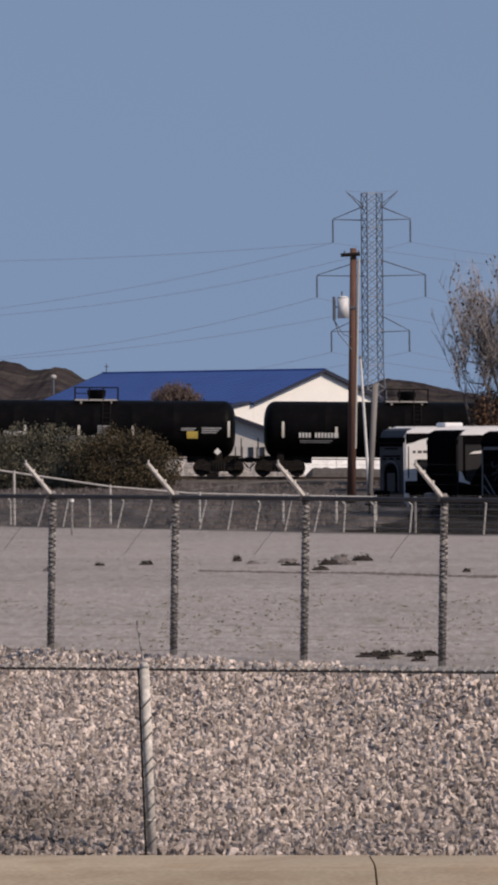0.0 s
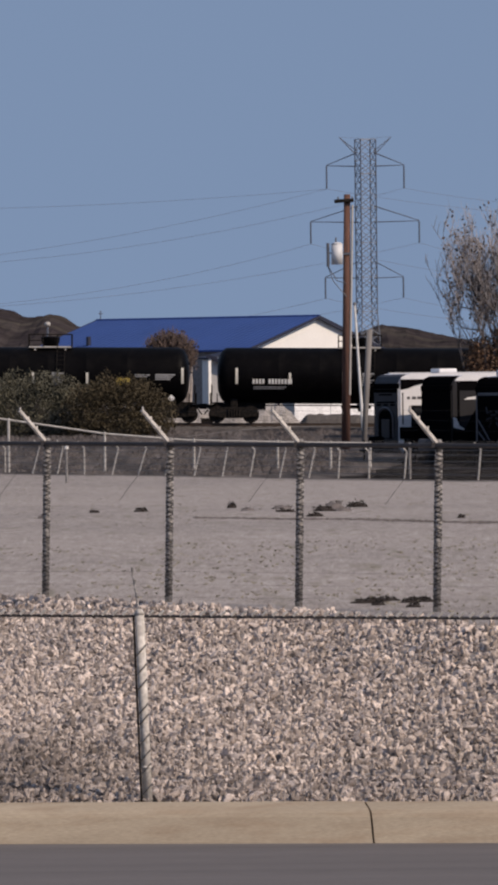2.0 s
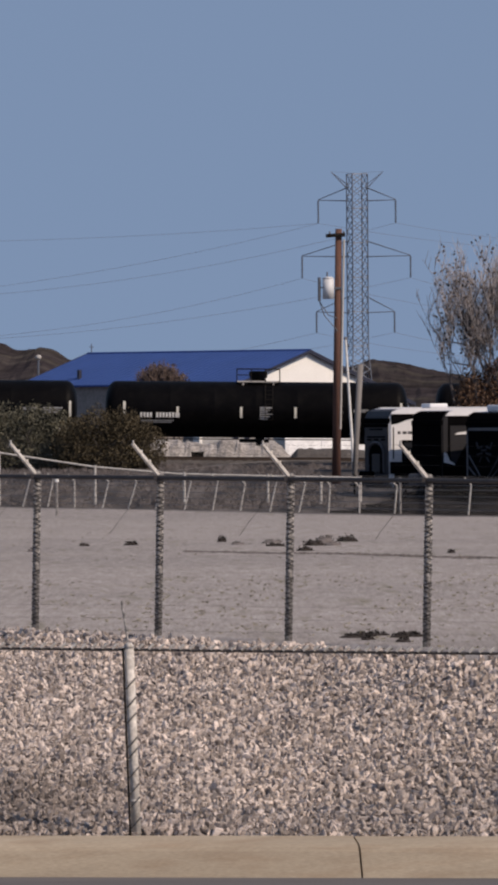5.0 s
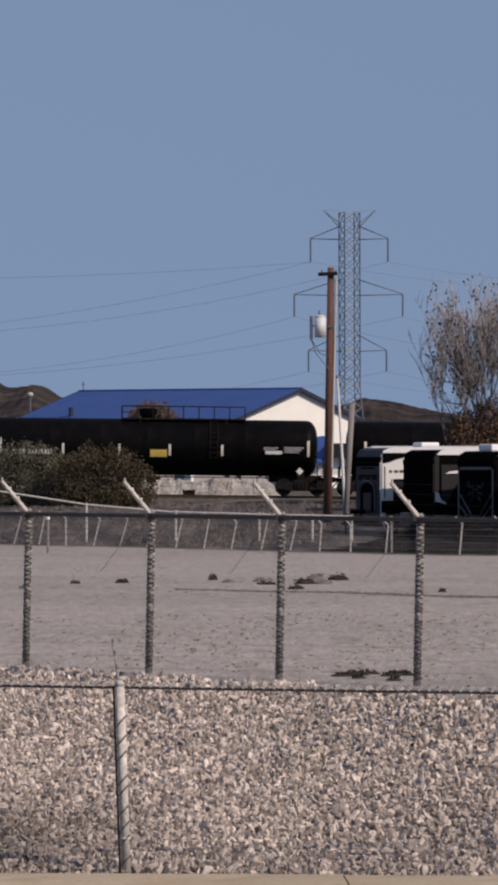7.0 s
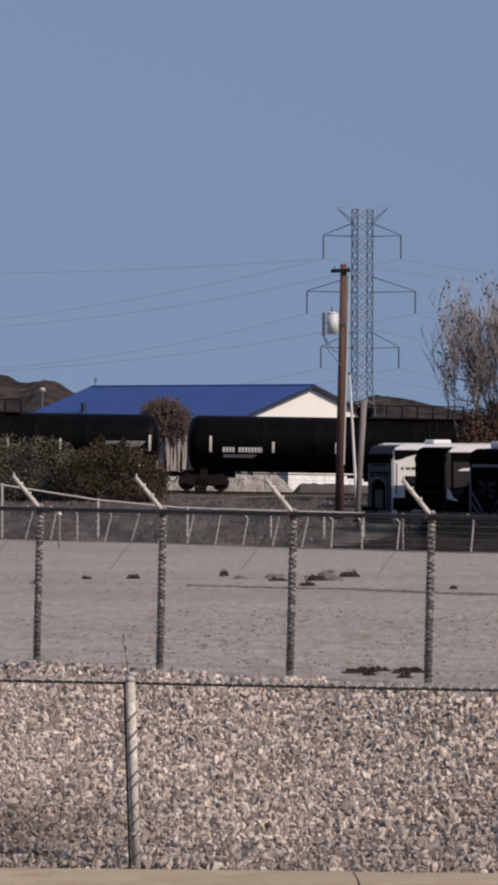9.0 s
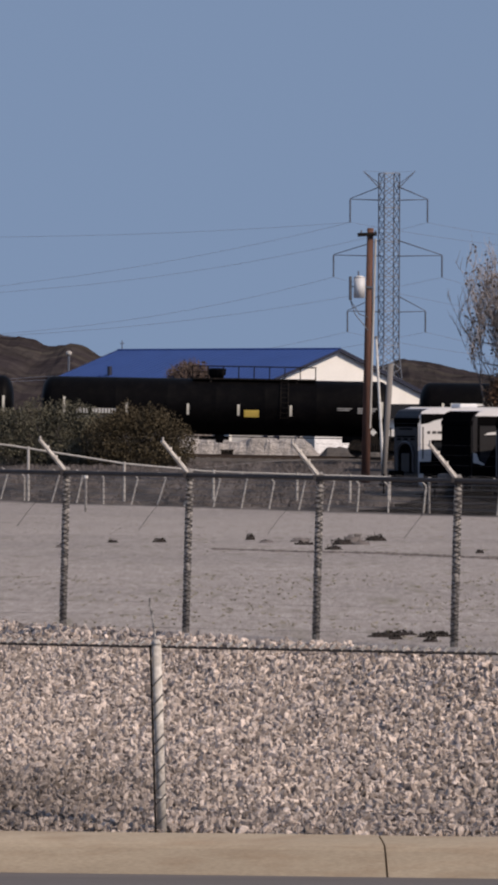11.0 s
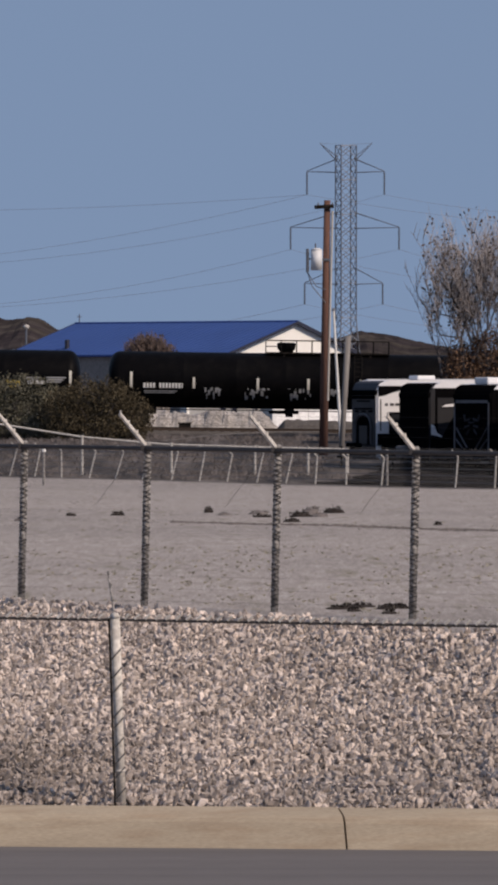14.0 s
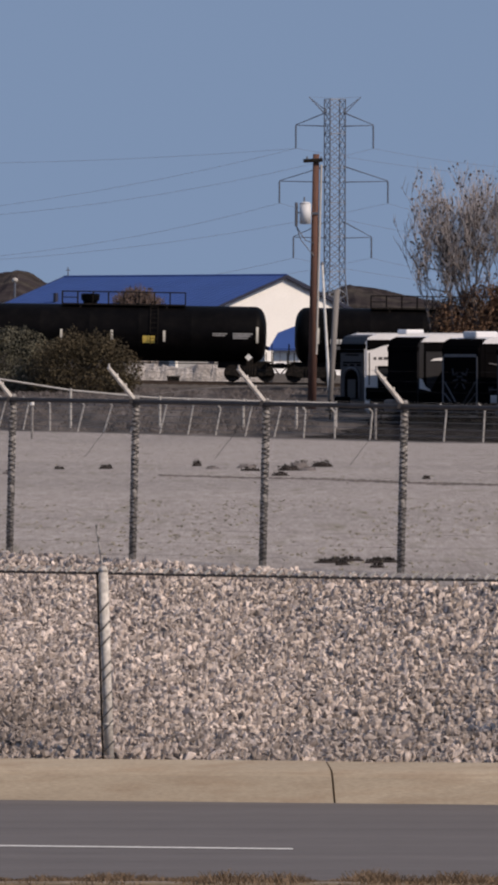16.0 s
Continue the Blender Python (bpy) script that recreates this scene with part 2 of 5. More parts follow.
def profile(y, table):
    for (a, za), (b, zb) in zip(table, table[1:]):
        if y <= b:
            k = (y - a) / (b - a)
            return za + (zb - za) * k
    return table[-1][1]


NEAR = [(-400, 2.4), (8, 2.6), (24, 1.75), (45, 0.75), (61, 0.06), (63.2, 0.03), (64.2, -0.06), (90, -0.06)]
FAR = [(78, 1.89), (120, 1.89), (200, 1.5), (290, 0.9), (335, 0.95), (350, 1.3), (390, 2.0), (411, 2.2), (416.5, 2.33), (426, 2.33), (431, 1.9), (470, 2.2), (700, 2.6), (5000, 1.0)]


def ground_z(x, y):
    k = kerb_y(x)
    if y < k + 0.1:
        return profile(y, NEAR)
    if y < k + 0.55:
        return -0.06 + (0.36 + 0.06) * max(0.0, (y - k - 0.2) / 0.35) if y > k + 0.2 else -0.06
    b = border_y(x)
    if y < b:
        s = max(0.0, (y - k - 0.55) / (b - k - 0.55))
        return 0.36 + (1.89 - 0.36) * (s ** 0.9)
    return profile(y, FAR) + 0.03 * noise.noise((x * 0.25, y * 0.1, 0)) + 0.012 * noise.noise((x, y * 0.5, 7))


def build_ground():
    xs = sorted({*[-2500, -1200, -500, -200, -90, -45, -25, -16, -12, -10], *[-9 + 0.3 * i for i in range(61)], *[10, 12, 16, 25, 45, 90, 200, 500, 1200, 2500]})
    ys = sorted({*[-400, -150, -50, -15], *range(0, 60, 6), *[60 + 0.5 * i for i in range(27)], *[73.5 + 0.3 * i for i in range(90)], *[101 + 4 * i for i in range(96)], *[500, 560, 640, 760, 1000, 1400, 2000, 3000, 4500]})
    verts = [(x, y, ground_z(x, y)) for y in ys for x in xs]
    w = len(xs)
    faces = [(j * w + i, j * w + i + 1, (j + 1) * w + i + 1, (j + 1) * w + i) for j in range(len(ys) - 1) for i in range(w - 1)]
    m = bpy.data.materials.new("dry_ground")
    m.use_nodes = True
    n, l = m.node_tree.nodes, m.node_tree.links
    b = n["Principled BSDF"]
    b.inputs["Roughness"].default_value = 0.95
    b.inputs["Specular IOR Level"].default_value = 0.15
    geo = n.new("ShaderNodeNewGeometry")

    def nz(s, stretch, detail=5):
        mp = n.new("ShaderNodeMapping")
        mp.inputs["Scale"].default_value = stretch
        l.new(geo.outputs["Position"], mp.inputs["Vector"])
        k = n.new("ShaderNodeTexNoise")
        k.inputs["Scale"].default_value, k.inputs["Detail"].default_value = s, detail
        l.new(mp.outputs["Vector"], k.inputs["Vector"])
        return k.outputs["Fac"]

    def ramp(sock, stops):
        r = n.new("ShaderNodeValToRGB")
        e = r.color_ramp.elements
        while len(e) < len(stops):
            e.new(0.5)
        for el, (p, c) in zip(e, stops):
            el.position, el.color = p, (*c, 1)
        l.new(sock, r.inputs["Fac"])
        return r.outputs["Color"]

    def mix(fac, a, c):
        k = n.new("ShaderNodeMix")
        k.data_type = "RGBA"
        l.new(fac, k.inputs[0]), l.new(a, k.inputs[6]), l.new(c, k.inputs[7])
        return k.outputs[2]

    gravel = ramp(nz(8, (0.7, 0.06, 1), 7), [(0.30, (0.305, 0.272, 0.251)), (0.52, (0.365, 0.330, 0.308)), (0.72, (0.415, 0.380, 0.358))])
    streaks = ramp(nz(0.3, (0.30, 0.16, 1), 7), [(0.36, (0.88, 0.88, 0.88)), (0.50, (1.0, 0.995, 0.99)), (0.64, (1.05, 1.045, 1.04))])
    grit = ramp(nz(24, (1, 0.035, 1), 3), [(0.36, (0.86, 0.855, 0.85)), (0.64, (1.11, 1.11, 1.11))])
    grit_mul = n.new("ShaderNodeMix")
    grit_mul.data_type, grit_mul.blend_type = "RGBA", "MULTIPLY"
    grit_mul.inputs[0].default_value = 1.0
    l.new(gravel, grit_mul.inputs[6]), l.new(grit, grit_mul.inputs[7])
    mul = n.new("ShaderNodeMix")
    mul.data_type, mul.blend_type = "RGBA", "MULTIPLY"
    mul.inputs[0].default_value = 1.0
    l.new(grit_mul.outputs[2], mul.inputs[6]), l.new(streaks, mul.inputs[7])
    weeds = ramp(nz(3.5, (0.7, 0.06, 1), 8), [(0.57, (0, 0, 0)), (0.75, (0.6, 0.6, 0.6))])
    weed_col = n.new("ShaderNodeRGB")
    weed_col.outputs[0].default_value = (0.17, 0.155, 0.095, 1)
    field = mix(weeds, mul.outputs[2], weed_col.outputs[0])
    scrub = ramp(nz(0.9, (0.9, 0.045, 1), 8), [(0.36, (0.030, 0.026, 0.025)), (0.53, (0.070, 0.060, 0.055)), (0.68, (0.145, 0.125, 0.113))])
    # the graded field ends along a line that runs askew, at about y + 2.2 x = 310
    sep = n.new("ShaderNodeSeparateXYZ")
    l.new(geo.outputs["Position"], sep.inputs[0])
    k1 = n.new("ShaderNodeMath")
    k1.operation = "MULTIPLY_ADD"
    k1.inputs[1].default_value = 2.2
    l.new(sep.outputs["X"], k1.inputs[0]), l.new(sep.outputs["Y"], k1.inputs[2])
    k2 = n.new("ShaderNodeMapRange")
    k2.inputs["From Min"].default_value, k2.inputs["From Max"].default_value = 303, 309
    l.new(k1.outputs[0], k2.inputs["Value"])
    near = mix(k2.outputs["Result"], field, scrub)
    # dry grass on the rise this side of the road
    k3 = n.new("ShaderNodeMapRange")
    k3.inputs["From Min"].default_value, k3.inputs["From Max"].default_value = 63.5, 62.5
    l.new(sep.outputs["Y"], k3.inputs["Value"])
    grass = ramp(nz(6, (1, 1, 1), 6), [(0.35, (0.09, 0.065, 0.035)), (0.65, (0.24, 0.17, 0.09))])
    l.new(mix(k3.outputs["Result"], near, grass), b.inputs["Base Color"])
    bp = n.new("ShaderNodeBump")
    bp.inputs["Strength"].default_value, bp.inputs["Distance"].default_value = 0.5, 0.05
    l.new(nz(9, (1, 0.6, 1), 5), bp.inputs["Height"])
    l.new(bp.outputs["Normal"], b.inputs["Normal"])
    ob = raw("ground", verts, faces, m)
    ob.data.polygons.foreach_set("use_smooth", [True] * len(faces))
    tagged(ob, "pale graded gravel field with sparse dry weeds", "ground", kind="structure")


build_ground()


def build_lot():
    """The dark lot where the trailers stand, laid just over the ground, with their shade in its colour."""
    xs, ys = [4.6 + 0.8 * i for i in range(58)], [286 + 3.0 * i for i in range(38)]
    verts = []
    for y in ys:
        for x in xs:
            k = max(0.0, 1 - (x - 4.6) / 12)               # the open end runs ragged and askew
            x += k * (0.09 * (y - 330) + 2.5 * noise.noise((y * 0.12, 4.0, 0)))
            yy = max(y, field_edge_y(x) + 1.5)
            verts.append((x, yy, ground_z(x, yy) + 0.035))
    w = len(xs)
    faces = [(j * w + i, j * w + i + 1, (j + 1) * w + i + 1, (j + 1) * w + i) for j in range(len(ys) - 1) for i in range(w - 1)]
    tagged(raw("parking_lot", verts, faces, "lot"), "dark gravel lot with the parked trailers' shade in its colour", "parking lot", kind="structure")


def field_edge_y(x):
    return 310 - 2.2 * x


build_lot()


def ribbon(name, x0, x1, step, y0, y1, z0, z1, mat, label, category):
    """A strip along the road: y0 and y1 are offsets from the kerb line."""
    verts, faces = [], []
    count = int((x1 - x0) / step)
    for i in range(count + 1):
        x = x0 + (x1 - x0) * i / count
        verts += [(x, kerb_y(x) + y0, z0), (x, kerb_y(x) + y1, z1)]
    faces = [(2 * i, 2 * i + 2, 2 * i + 3, 2 * i + 1) for i in range(count)]
    return tagged(raw(name, verts, faces, mat), label, category, kind="structure")


def build_road():
    ribbon("road", -150, 150, 3, -11.2, 0.22, 0.0, 0.0, "asphalt", "smooth dark grey asphalt road with faint wheel tracks", "road")
    line = thing("road_marking", pose(0, 0, 0), "thin worn white painted lane line on asphalt", "road marking", kind="structure")
    for a, b in ((-8.6, 0.46), (9.6, 18.6), (-27.0, -17.8)):
        verts = [(x, kerb_y(x) - 7.0 + o, 0.005) for x in (a, b) for o in (-0.08, 0.08)]
        raw("stripe", verts, [(0, 2, 3, 1)], "line", line)
    # kerb sections, each with a rounded top edge
    kerb = thing("kerb", pose(0, 0, 0), "tan concrete kerb with a rounded edge and cracked joints", "kerb", kind="structure")
    ends = [4.6 * (i - 8) for i in range(17)]
    shift = 0.90
    sect = [(-0.03, -0.05), (0.0, 0.02), (0.10, 0.24), (0.13, 0.28), (0.17, 0.305), (0.23, 0.325), (0.42, 0.375), (0.45, 0.37), (0.45, -0.05)]
    for i, e in enumerate(ends):
        a, b = e + shift + 0.010, e + shift + 4.6 - 0.010
        bm = bmesh.new()
        lo = [bm.verts.new((a - 0.075 * (o / 0.4), kerb_y(a) + o, z)) for o, z in sect]
        hi = [bm.verts.new((b - 0.075 * (o / 0.4), kerb_y(b) + o, z + 0.004)) for o, z in sect]
        bm.faces.new(lo), bm.faces.new(hi[::-1])
        for j in range(len(sect)):
            k = (j + 1) % len(sect)
            bm.faces.new((lo[k], lo[j], hi[j], hi[k]))
        bmesh.ops.recalc_face_normals(bm, faces=bm.faces)
        part("kerb_section", bm, "kerb", kerb)


build_road()


# ---- chain-link fences ----
def chain_link(length, height, cell, r, z0):
    """Woven diamonds in the xz plane from x = 0 to length."""
    bm = bmesh.new()
    nz_ = int(height / (cell / 2))
    count = int(length / cell)
    for i in range(count):
        for side in (0, 1):
            pts = []
            for j in range(nz_ + 1):
                odd = (j + side) % 2
                pts.append((min(length, i * cell + (cell / 2 if odd else 0) + cell / 4), 0.004 * (1 if odd else -1), z0 + j * cell / 2))
            strand(bm, pts, r, 3)
    return bm


def post_mesh(bm, h, r, bands):
    tube(bm, (0, 0, -0.15), (0, 0, h), r, n=12)
    tube(bm, (0, 0, h), (0, 0, h + 0.05), r * 1.15, r * 0.6, n=12)
    for z in (0.25, 0.7, 1.15, 1.6) if bands else (0.3,):
        tube(bm, (0, 0, z), (0, 0, z + 0.025), r * 1.12, n=12)
    return bm


def build_fence(name, start, step, count, zs, h, lean, arm, label, r=0.043, rail_r=0.026, mesh=True, cell=0.055, wire_r=0.0011, wires=3, rail="darkrail", post="steel", arm_r=0.03, wire_b=0.0009):
    """Posts from start by step; arm is the offset of the barbed-wire arm's tip."""
    start, step = Vector(start), Vector(step)
    fence = thing(name, Matrix.Translation((start.x, start.y, 0)), label, "fence", kind="structure")
    yaw = math.atan2(step.y, step.x)
    first = first_arm = first_mesh = None
    span = step.length
    for i in range(count):
        p = step * i
        z = zs(i)
        m = Matrix.Translation((p.x, p.y, z)) @ pose(0, 0, 0, 0, lean, 0)
        if first is None:
            first = part("post", post_mesh(bmesh.new(), h, r, post == "steel"), post, fence, "galvanised steel fence post", True)
            bm = bmesh.new()
            tip = Vector(arm)
            tube(bm, (0, 0, h - 0.02), Vector((0, 0, h)) + tip, arm_r, arm_r * 0.8, 6)
            for k in range(3):
                tube(bm, Vector((0, 0, h)) + tip * (0.38 + 0.3 * k) + Vector((0, 0, 0.015)), Vector((0, 0, h)) + tip * (0.38 + 0.3 * k) + Vector((0, 0, 0.05)), 0.012, n=5)
            first_arm = part("barbed_wire_arm", bm, "palepost" if post == "steel" else "steel", fence, "angled barbed-wire arm")
            first.matrix_basis = first_arm.matrix_basis = m
        else:
            part_at("post", first, fence, m)
            part_at("barbed_wire_arm", first_arm, fence, m)
    # dark strands stand in for mesh wires and their shadow on each post; a dark clamp on the rail
    bm = bmesh.new()
    pitch = 0.056 if post == "steel" else 0.16
    for side in (-1, 1) if post == "steel" else (1,):
        for k in range(int((h - 0.1) / pitch)):
            z = 0.08 + (k + 0.5 * noise.noise((k * 0.9, side * 3.0, 1.5))) * pitch
            if noise.noise((k * 0.63, side * 5.0, 4.0)) < -0.25:
                continue
            strand(bm, [(-side * r * 1.05, -r * 0.75, z), (0, -r * 1.16, z + pitch * 0.32), (side * r * 1.05, -r * 0.75, z + pitch * 0.64)], 0.0056 if post == "steel" else 0.008, 4)
    wrap = part("tie_wire", bm, "darkrail" if post == "steel" else "wire", fence, "dark strands for the mesh and its shadow on the post")
    clamp = part("rail_clamp", box(bmesh.new(), -0.085, 0.05, -0.055, 0.055, h - 0.05, h + 0.012, bevel=0.01), "darkrail", fence, "dark rail clamp") if post == "steel" else None
    for i in range(count):
        m = Matrix.Translation((step.x * i, step.y * i, zs(i))) @ pose(0, 0, 0, 0, lean, 0)
        if i == 0:
            wrap.matrix_basis = m
        else:
            part_at("tie_wire", wrap, fence, m)
        if clamp and i == 0:
            clamp.matrix_basis = m
        elif clamp:
            part_at("rail_clamp", clamp, fence, m)
    if post == "steel":
        # thin dark strands that slant down from the rail
        slant = strand(bmesh.new(), [(-0.10, 0, h - 0.02), (-0.23, -0.01, h - 0.20), (-0.33, 0.01, h - 0.37), (-0.45, 0, h - 0.52), (-0.55, 0, h - 0.66)], 0.0022, 4)
        slant = part("slack_wire", slant, "darkrail", fence, "thin dark strand slanting down from the rail")
        slant.matrix_basis = Matrix.Translation((step.x, step.y, zs(1)))
        for i in range(2, count):
            part_at("slack_wire", slant, fence, Matrix.Translation((step.x * i, step.y * i, zs(i))))
    if post == "palepost":
        for i in range(count):
            p = step * i
            # black bar stands in for the shaded left edge of the post
            o = part("tension_bar", tubed((-0.058, -0.05, -0.05), (-0.058, -0.05, h), 0.012, n=6), "under", fence)
            o.matrix_basis = Matrix.Translation((p.x, p.y, zs(i))) @ pose(0, 0, 0, 0, lean, 0)
    for i in range(count - 1):
        p, q = step * i + Vector((0, 0, zs(i) + h - 0.02)), step * (i + 1) + Vector((0, 0, zs(i + 1) + h - 0.02))
        part("top_rail", tubed(p, q, rail_r, n=8), rail, fence)
        for k in range(wires):
            off = Vector(arm) * (0.38 + 0.3 * k) + Vector((0, 0, 0.03))
            mid = (p + q) / 2 + off - Vector((0, 0, 0.012))
            part("barbed_wire", strand(bmesh.new(), [p + off, mid, q + off], wire_b, 3), "darkrail", fence)
        if post == "palepost":
            bm = bmesh.new()
            for k in range(int(span / 0.1)):
                c = p.lerp(q, (k + 0.5) * 0.1 / span)
                strand(bm, [c + Vector((-0.02, -0.015, 0.01)), c + Vector((0.03, -0.015, 0.055))], 0.013, 4)
            tagged(part("selvage_twists", bm, "palepost", fence, "pale twisted wire ends above the rail"), kind="stuff")
        if mesh:
            d = q - p
            m = Matrix.Translation((p.x, p.y, zs(i))) @ pose(0, 0, 0, 0, 0, math.degrees(yaw)) @ pose(0, 0, 0, 0, -math.degrees(math.atan2(d.z, math.hypot(d.x, d.y))), 0)
            if first_mesh is None:
                first_mesh = part("mesh_panel", chain_link(span, h + 0.01, cell, wire_r, 0.04), "wire", fence, "woven chain-link wire mesh")
                first_mesh.matrix_basis = m
            else:
                part_at("mesh_panel", first_mesh, fence, m)
    return fence


build_fence("field_fence", (-5.75, 98.7, 0), (1.5, -2.6, 0), 9, lambda i: 1.862 + 0.0065 * (5 - i), 1.85, 1.3, (-0.33, -0.19, 0.37),
            "tall galvanised chain-link fence with angled barbed-wire arms on a gravel field")
build_fence("roadside_fence", (-1.258 - 5.2 * 3, kerb_y(-1.3) + 0.58 + 0.145 * 15.6, 0), (5.2, -0.754, 0), 7, lambda i: 0.39 - 0.065 * (i - 3), 1.785, -1.9, (-0.06, 0.40, 0.40),
            "chain-link fence with a dark top rail along a concrete kerb", r=0.046, wire_b=0.001, wire_r=0.0011, rail_r=0.014, post="palepost", arm_r=0.012)


# ---- rock bank ----
def rock_shape(rng, rough=0.48):
    bm = bmesh.new()
    bmesh.ops.create_icosphere(bm, subdivisions=1, radius=1.0)
    for v in bm.verts:
        v.co *= 1 + rng.uniform(-rough, rough)
    vs = np.array([v.co[:] for v in bm.verts])
    fs = np.array([[v.index for v in f.verts] for f in bm.faces])
    bm.free()
    return vs, fs


def build_rocks():
    rng = random.Random(11)
    shapes = [rock_shape(rng) for _ in range(12)]
    bank = thing("rock_bank", pose(0, 0, 0), "sloping bank of loose pale broken stones above the kerb", "rock bank", kind="structure")
    shared = []
    for vs, fs in shapes:
        me = bpy.data.meshes.new("rock")
        me.from_pydata((vs * 0.055).tolist(), [], fs.tolist())
        me.materials.append(M["rock"])
        shared.append(me)
    verts, faces, base, picked = [], [], 0, 0
    x = -5.6
    spots = []
    while x < 5.6:
        k, b = kerb_y(x) + 0.54, border_y(x) + 0.15
        y = k
        while y < b + rng.uniform(-0.5, 0.7):
            spots.append((x + rng.uniform(-0.045, 0.045), y + rng.uniform(-0.05, 0.05)))
            y += 0.049
        x += 0.041
    for (px, py) in spots:
        s = min(0.040, max(0.010, rng.lognormvariate(math.log(0.0212), 0.38)))
        pz = ground_z(px, py) + rng.uniform(-0.025, 0.035) + 0.010 * max(0.0, 1 - (py - kerb_y(px) - 0.5) / 1.2)
        e = Euler((rng.uniform(0, 6.3), rng.uniform(0, 6.3), rng.uniform(0, 6.3)))
        i = rng.randrange(12)
        if picked < 300 and py < kerb_y(px) + 0.85 and -2.9 < px < 2.9 and rng.random() < 0.38:
            ob = new("rock", shared[i])
            ob.parent = bank
            k = s / 0.055
            ob.matrix_basis = Matrix.LocRotScale((px, py, pz), e, (k * 1.75, k, k * 0.62))
            picked += 1
            continue
        vs, fs = shapes[i]
        r = np.array(e.to_matrix())
        verts.append((vs * np.array((1.75, 1.0, 0.62)) * s) @ r.T + np.array((px, py, pz)))
        faces.append(fs + base)
        base += len(vs)
    ob = raw("loose_rocks", np.concatenate(verts).tolist(), np.concatenate(faces).tolist(), "rock", bank, "pale tan and grey broken stones")
    tagged(ob, kind="stuff")


build_rocks()


# ---- railway ----
RAIL_Z, TRACK_Y, GRADE = 2.62, 421.0, 0.0135


def build_track():
    bed = thing("railway_track", pose(0, TRACK_Y, 0), "railway track on a low grey ballast bed", "railway track", kind="structure")
    bm = prism(bmesh.new(), [(-3.6, 1.75), (-1.75, 2.425), (1.75, 2.425), (3.6, 1.75)], -170, 170)
    bmesh.ops.rotate(bm, verts=bm.verts, cent=(0, 0, 0), matrix=Matrix.Rotation(radians(90), 3, "Z"))
    tilt = Matrix.Rotation(math.atan(GRADE), 4, "Y")
    o = part("ballast_bed", bm, "ballast", bed)
    o.matrix_basis = tilt
    for y in (-0.75, 0.75):
        bm = bmesh.new()
        box(bm, -170, 170, y - 0.075, y + 0.075, RAIL_Z - 0.18, RAIL_Z - 0.16)
        box(bm, -170, 170, y - 0.012, y + 0.012, RAIL_Z - 0.16, RAIL_Z - 0.03)
        box(bm, -170, 170, y - 0.036, y + 0.036, RAIL_Z - 0.03, RAIL_Z)
        part("rail", bm, "rust", bed).matrix_basis = tilt
    tie = None
    for i in range(-60, 61):
        m = tilt @ Matrix.Translation((i * 0.55, 0, RAIL_Z - 0.29))
        if tie is None:
            tie = part("sleeper", boxed(-0.11, 0.11, -1.3, 1.3, -0.07, 0.11, bevel=0.015), "under", bed)
            tie.matrix_basis = m
        else:
            part_at("sleeper", tie, bed, m)


build_track()

U_EDGES = [-1488, -939, -390.5, 158.6, 706, 1253.5, 1841, 2425, 3009.5, 3660, 4335, 4997, 5665, 6331, 7009, 7684, 8359, 9030]
PX, SPEED = 33.0, 512.4 / 33.0
MOVING = []
TANK_R, TANK_Z = 1.5, 2.54


def wheelset_mesh():
    bm = bmesh.new()
    for y in (-0.78, 0.78):
        tube(bm, (0, y - 0.06, 0), (0, y + 0.06, 0), 0.43, 0.43, 20)
        tube(bm, (0, y - 0.075 * (1 if y < 0 else -1) - 0.02, 0), (0, y - 0.075 * (1 if y < 0 else -1) + 0.02, 0), 0.46, 0.46, 20)
        for a in range(5):
            t = a * 2 * math.pi / 5
            box(bm, 0.22 * math.cos(t) - 0.04, 0.22 * math.cos(t) + 0.04, y - 0.09, y + 0.09, 0.22 * math.sin(t) - 0.04, 0.22 * math.sin(t) + 0.04)
    tube(bm, (0, -1.0, 0), (0, 1.0, 0), 0.09, n=10)
    return bm


SHARED = {}


def on_side(bm, x0, x1, z0, z1, out=0.012):
    """A patch that follows the curve of the tank's near side."""
    rows = []
    steps = 4
    for k in range(steps + 1):
        z = z0 + (z1 - z0) * k / steps
        c = max(-0.999, min(0.999, (z - TANK_Z) / TANK_R))
        a = math.asin(c)
        r = TANK_R + out
        rows.append([bm.verts.new((x, -r * math.cos(a), TANK_Z + r * math.sin(a))) for x in (x0, x1)])
    for a, b in zip(rows, rows[1:]):
        bm.faces.new((a[0], a[1], b[1], b[0]))
    return bm


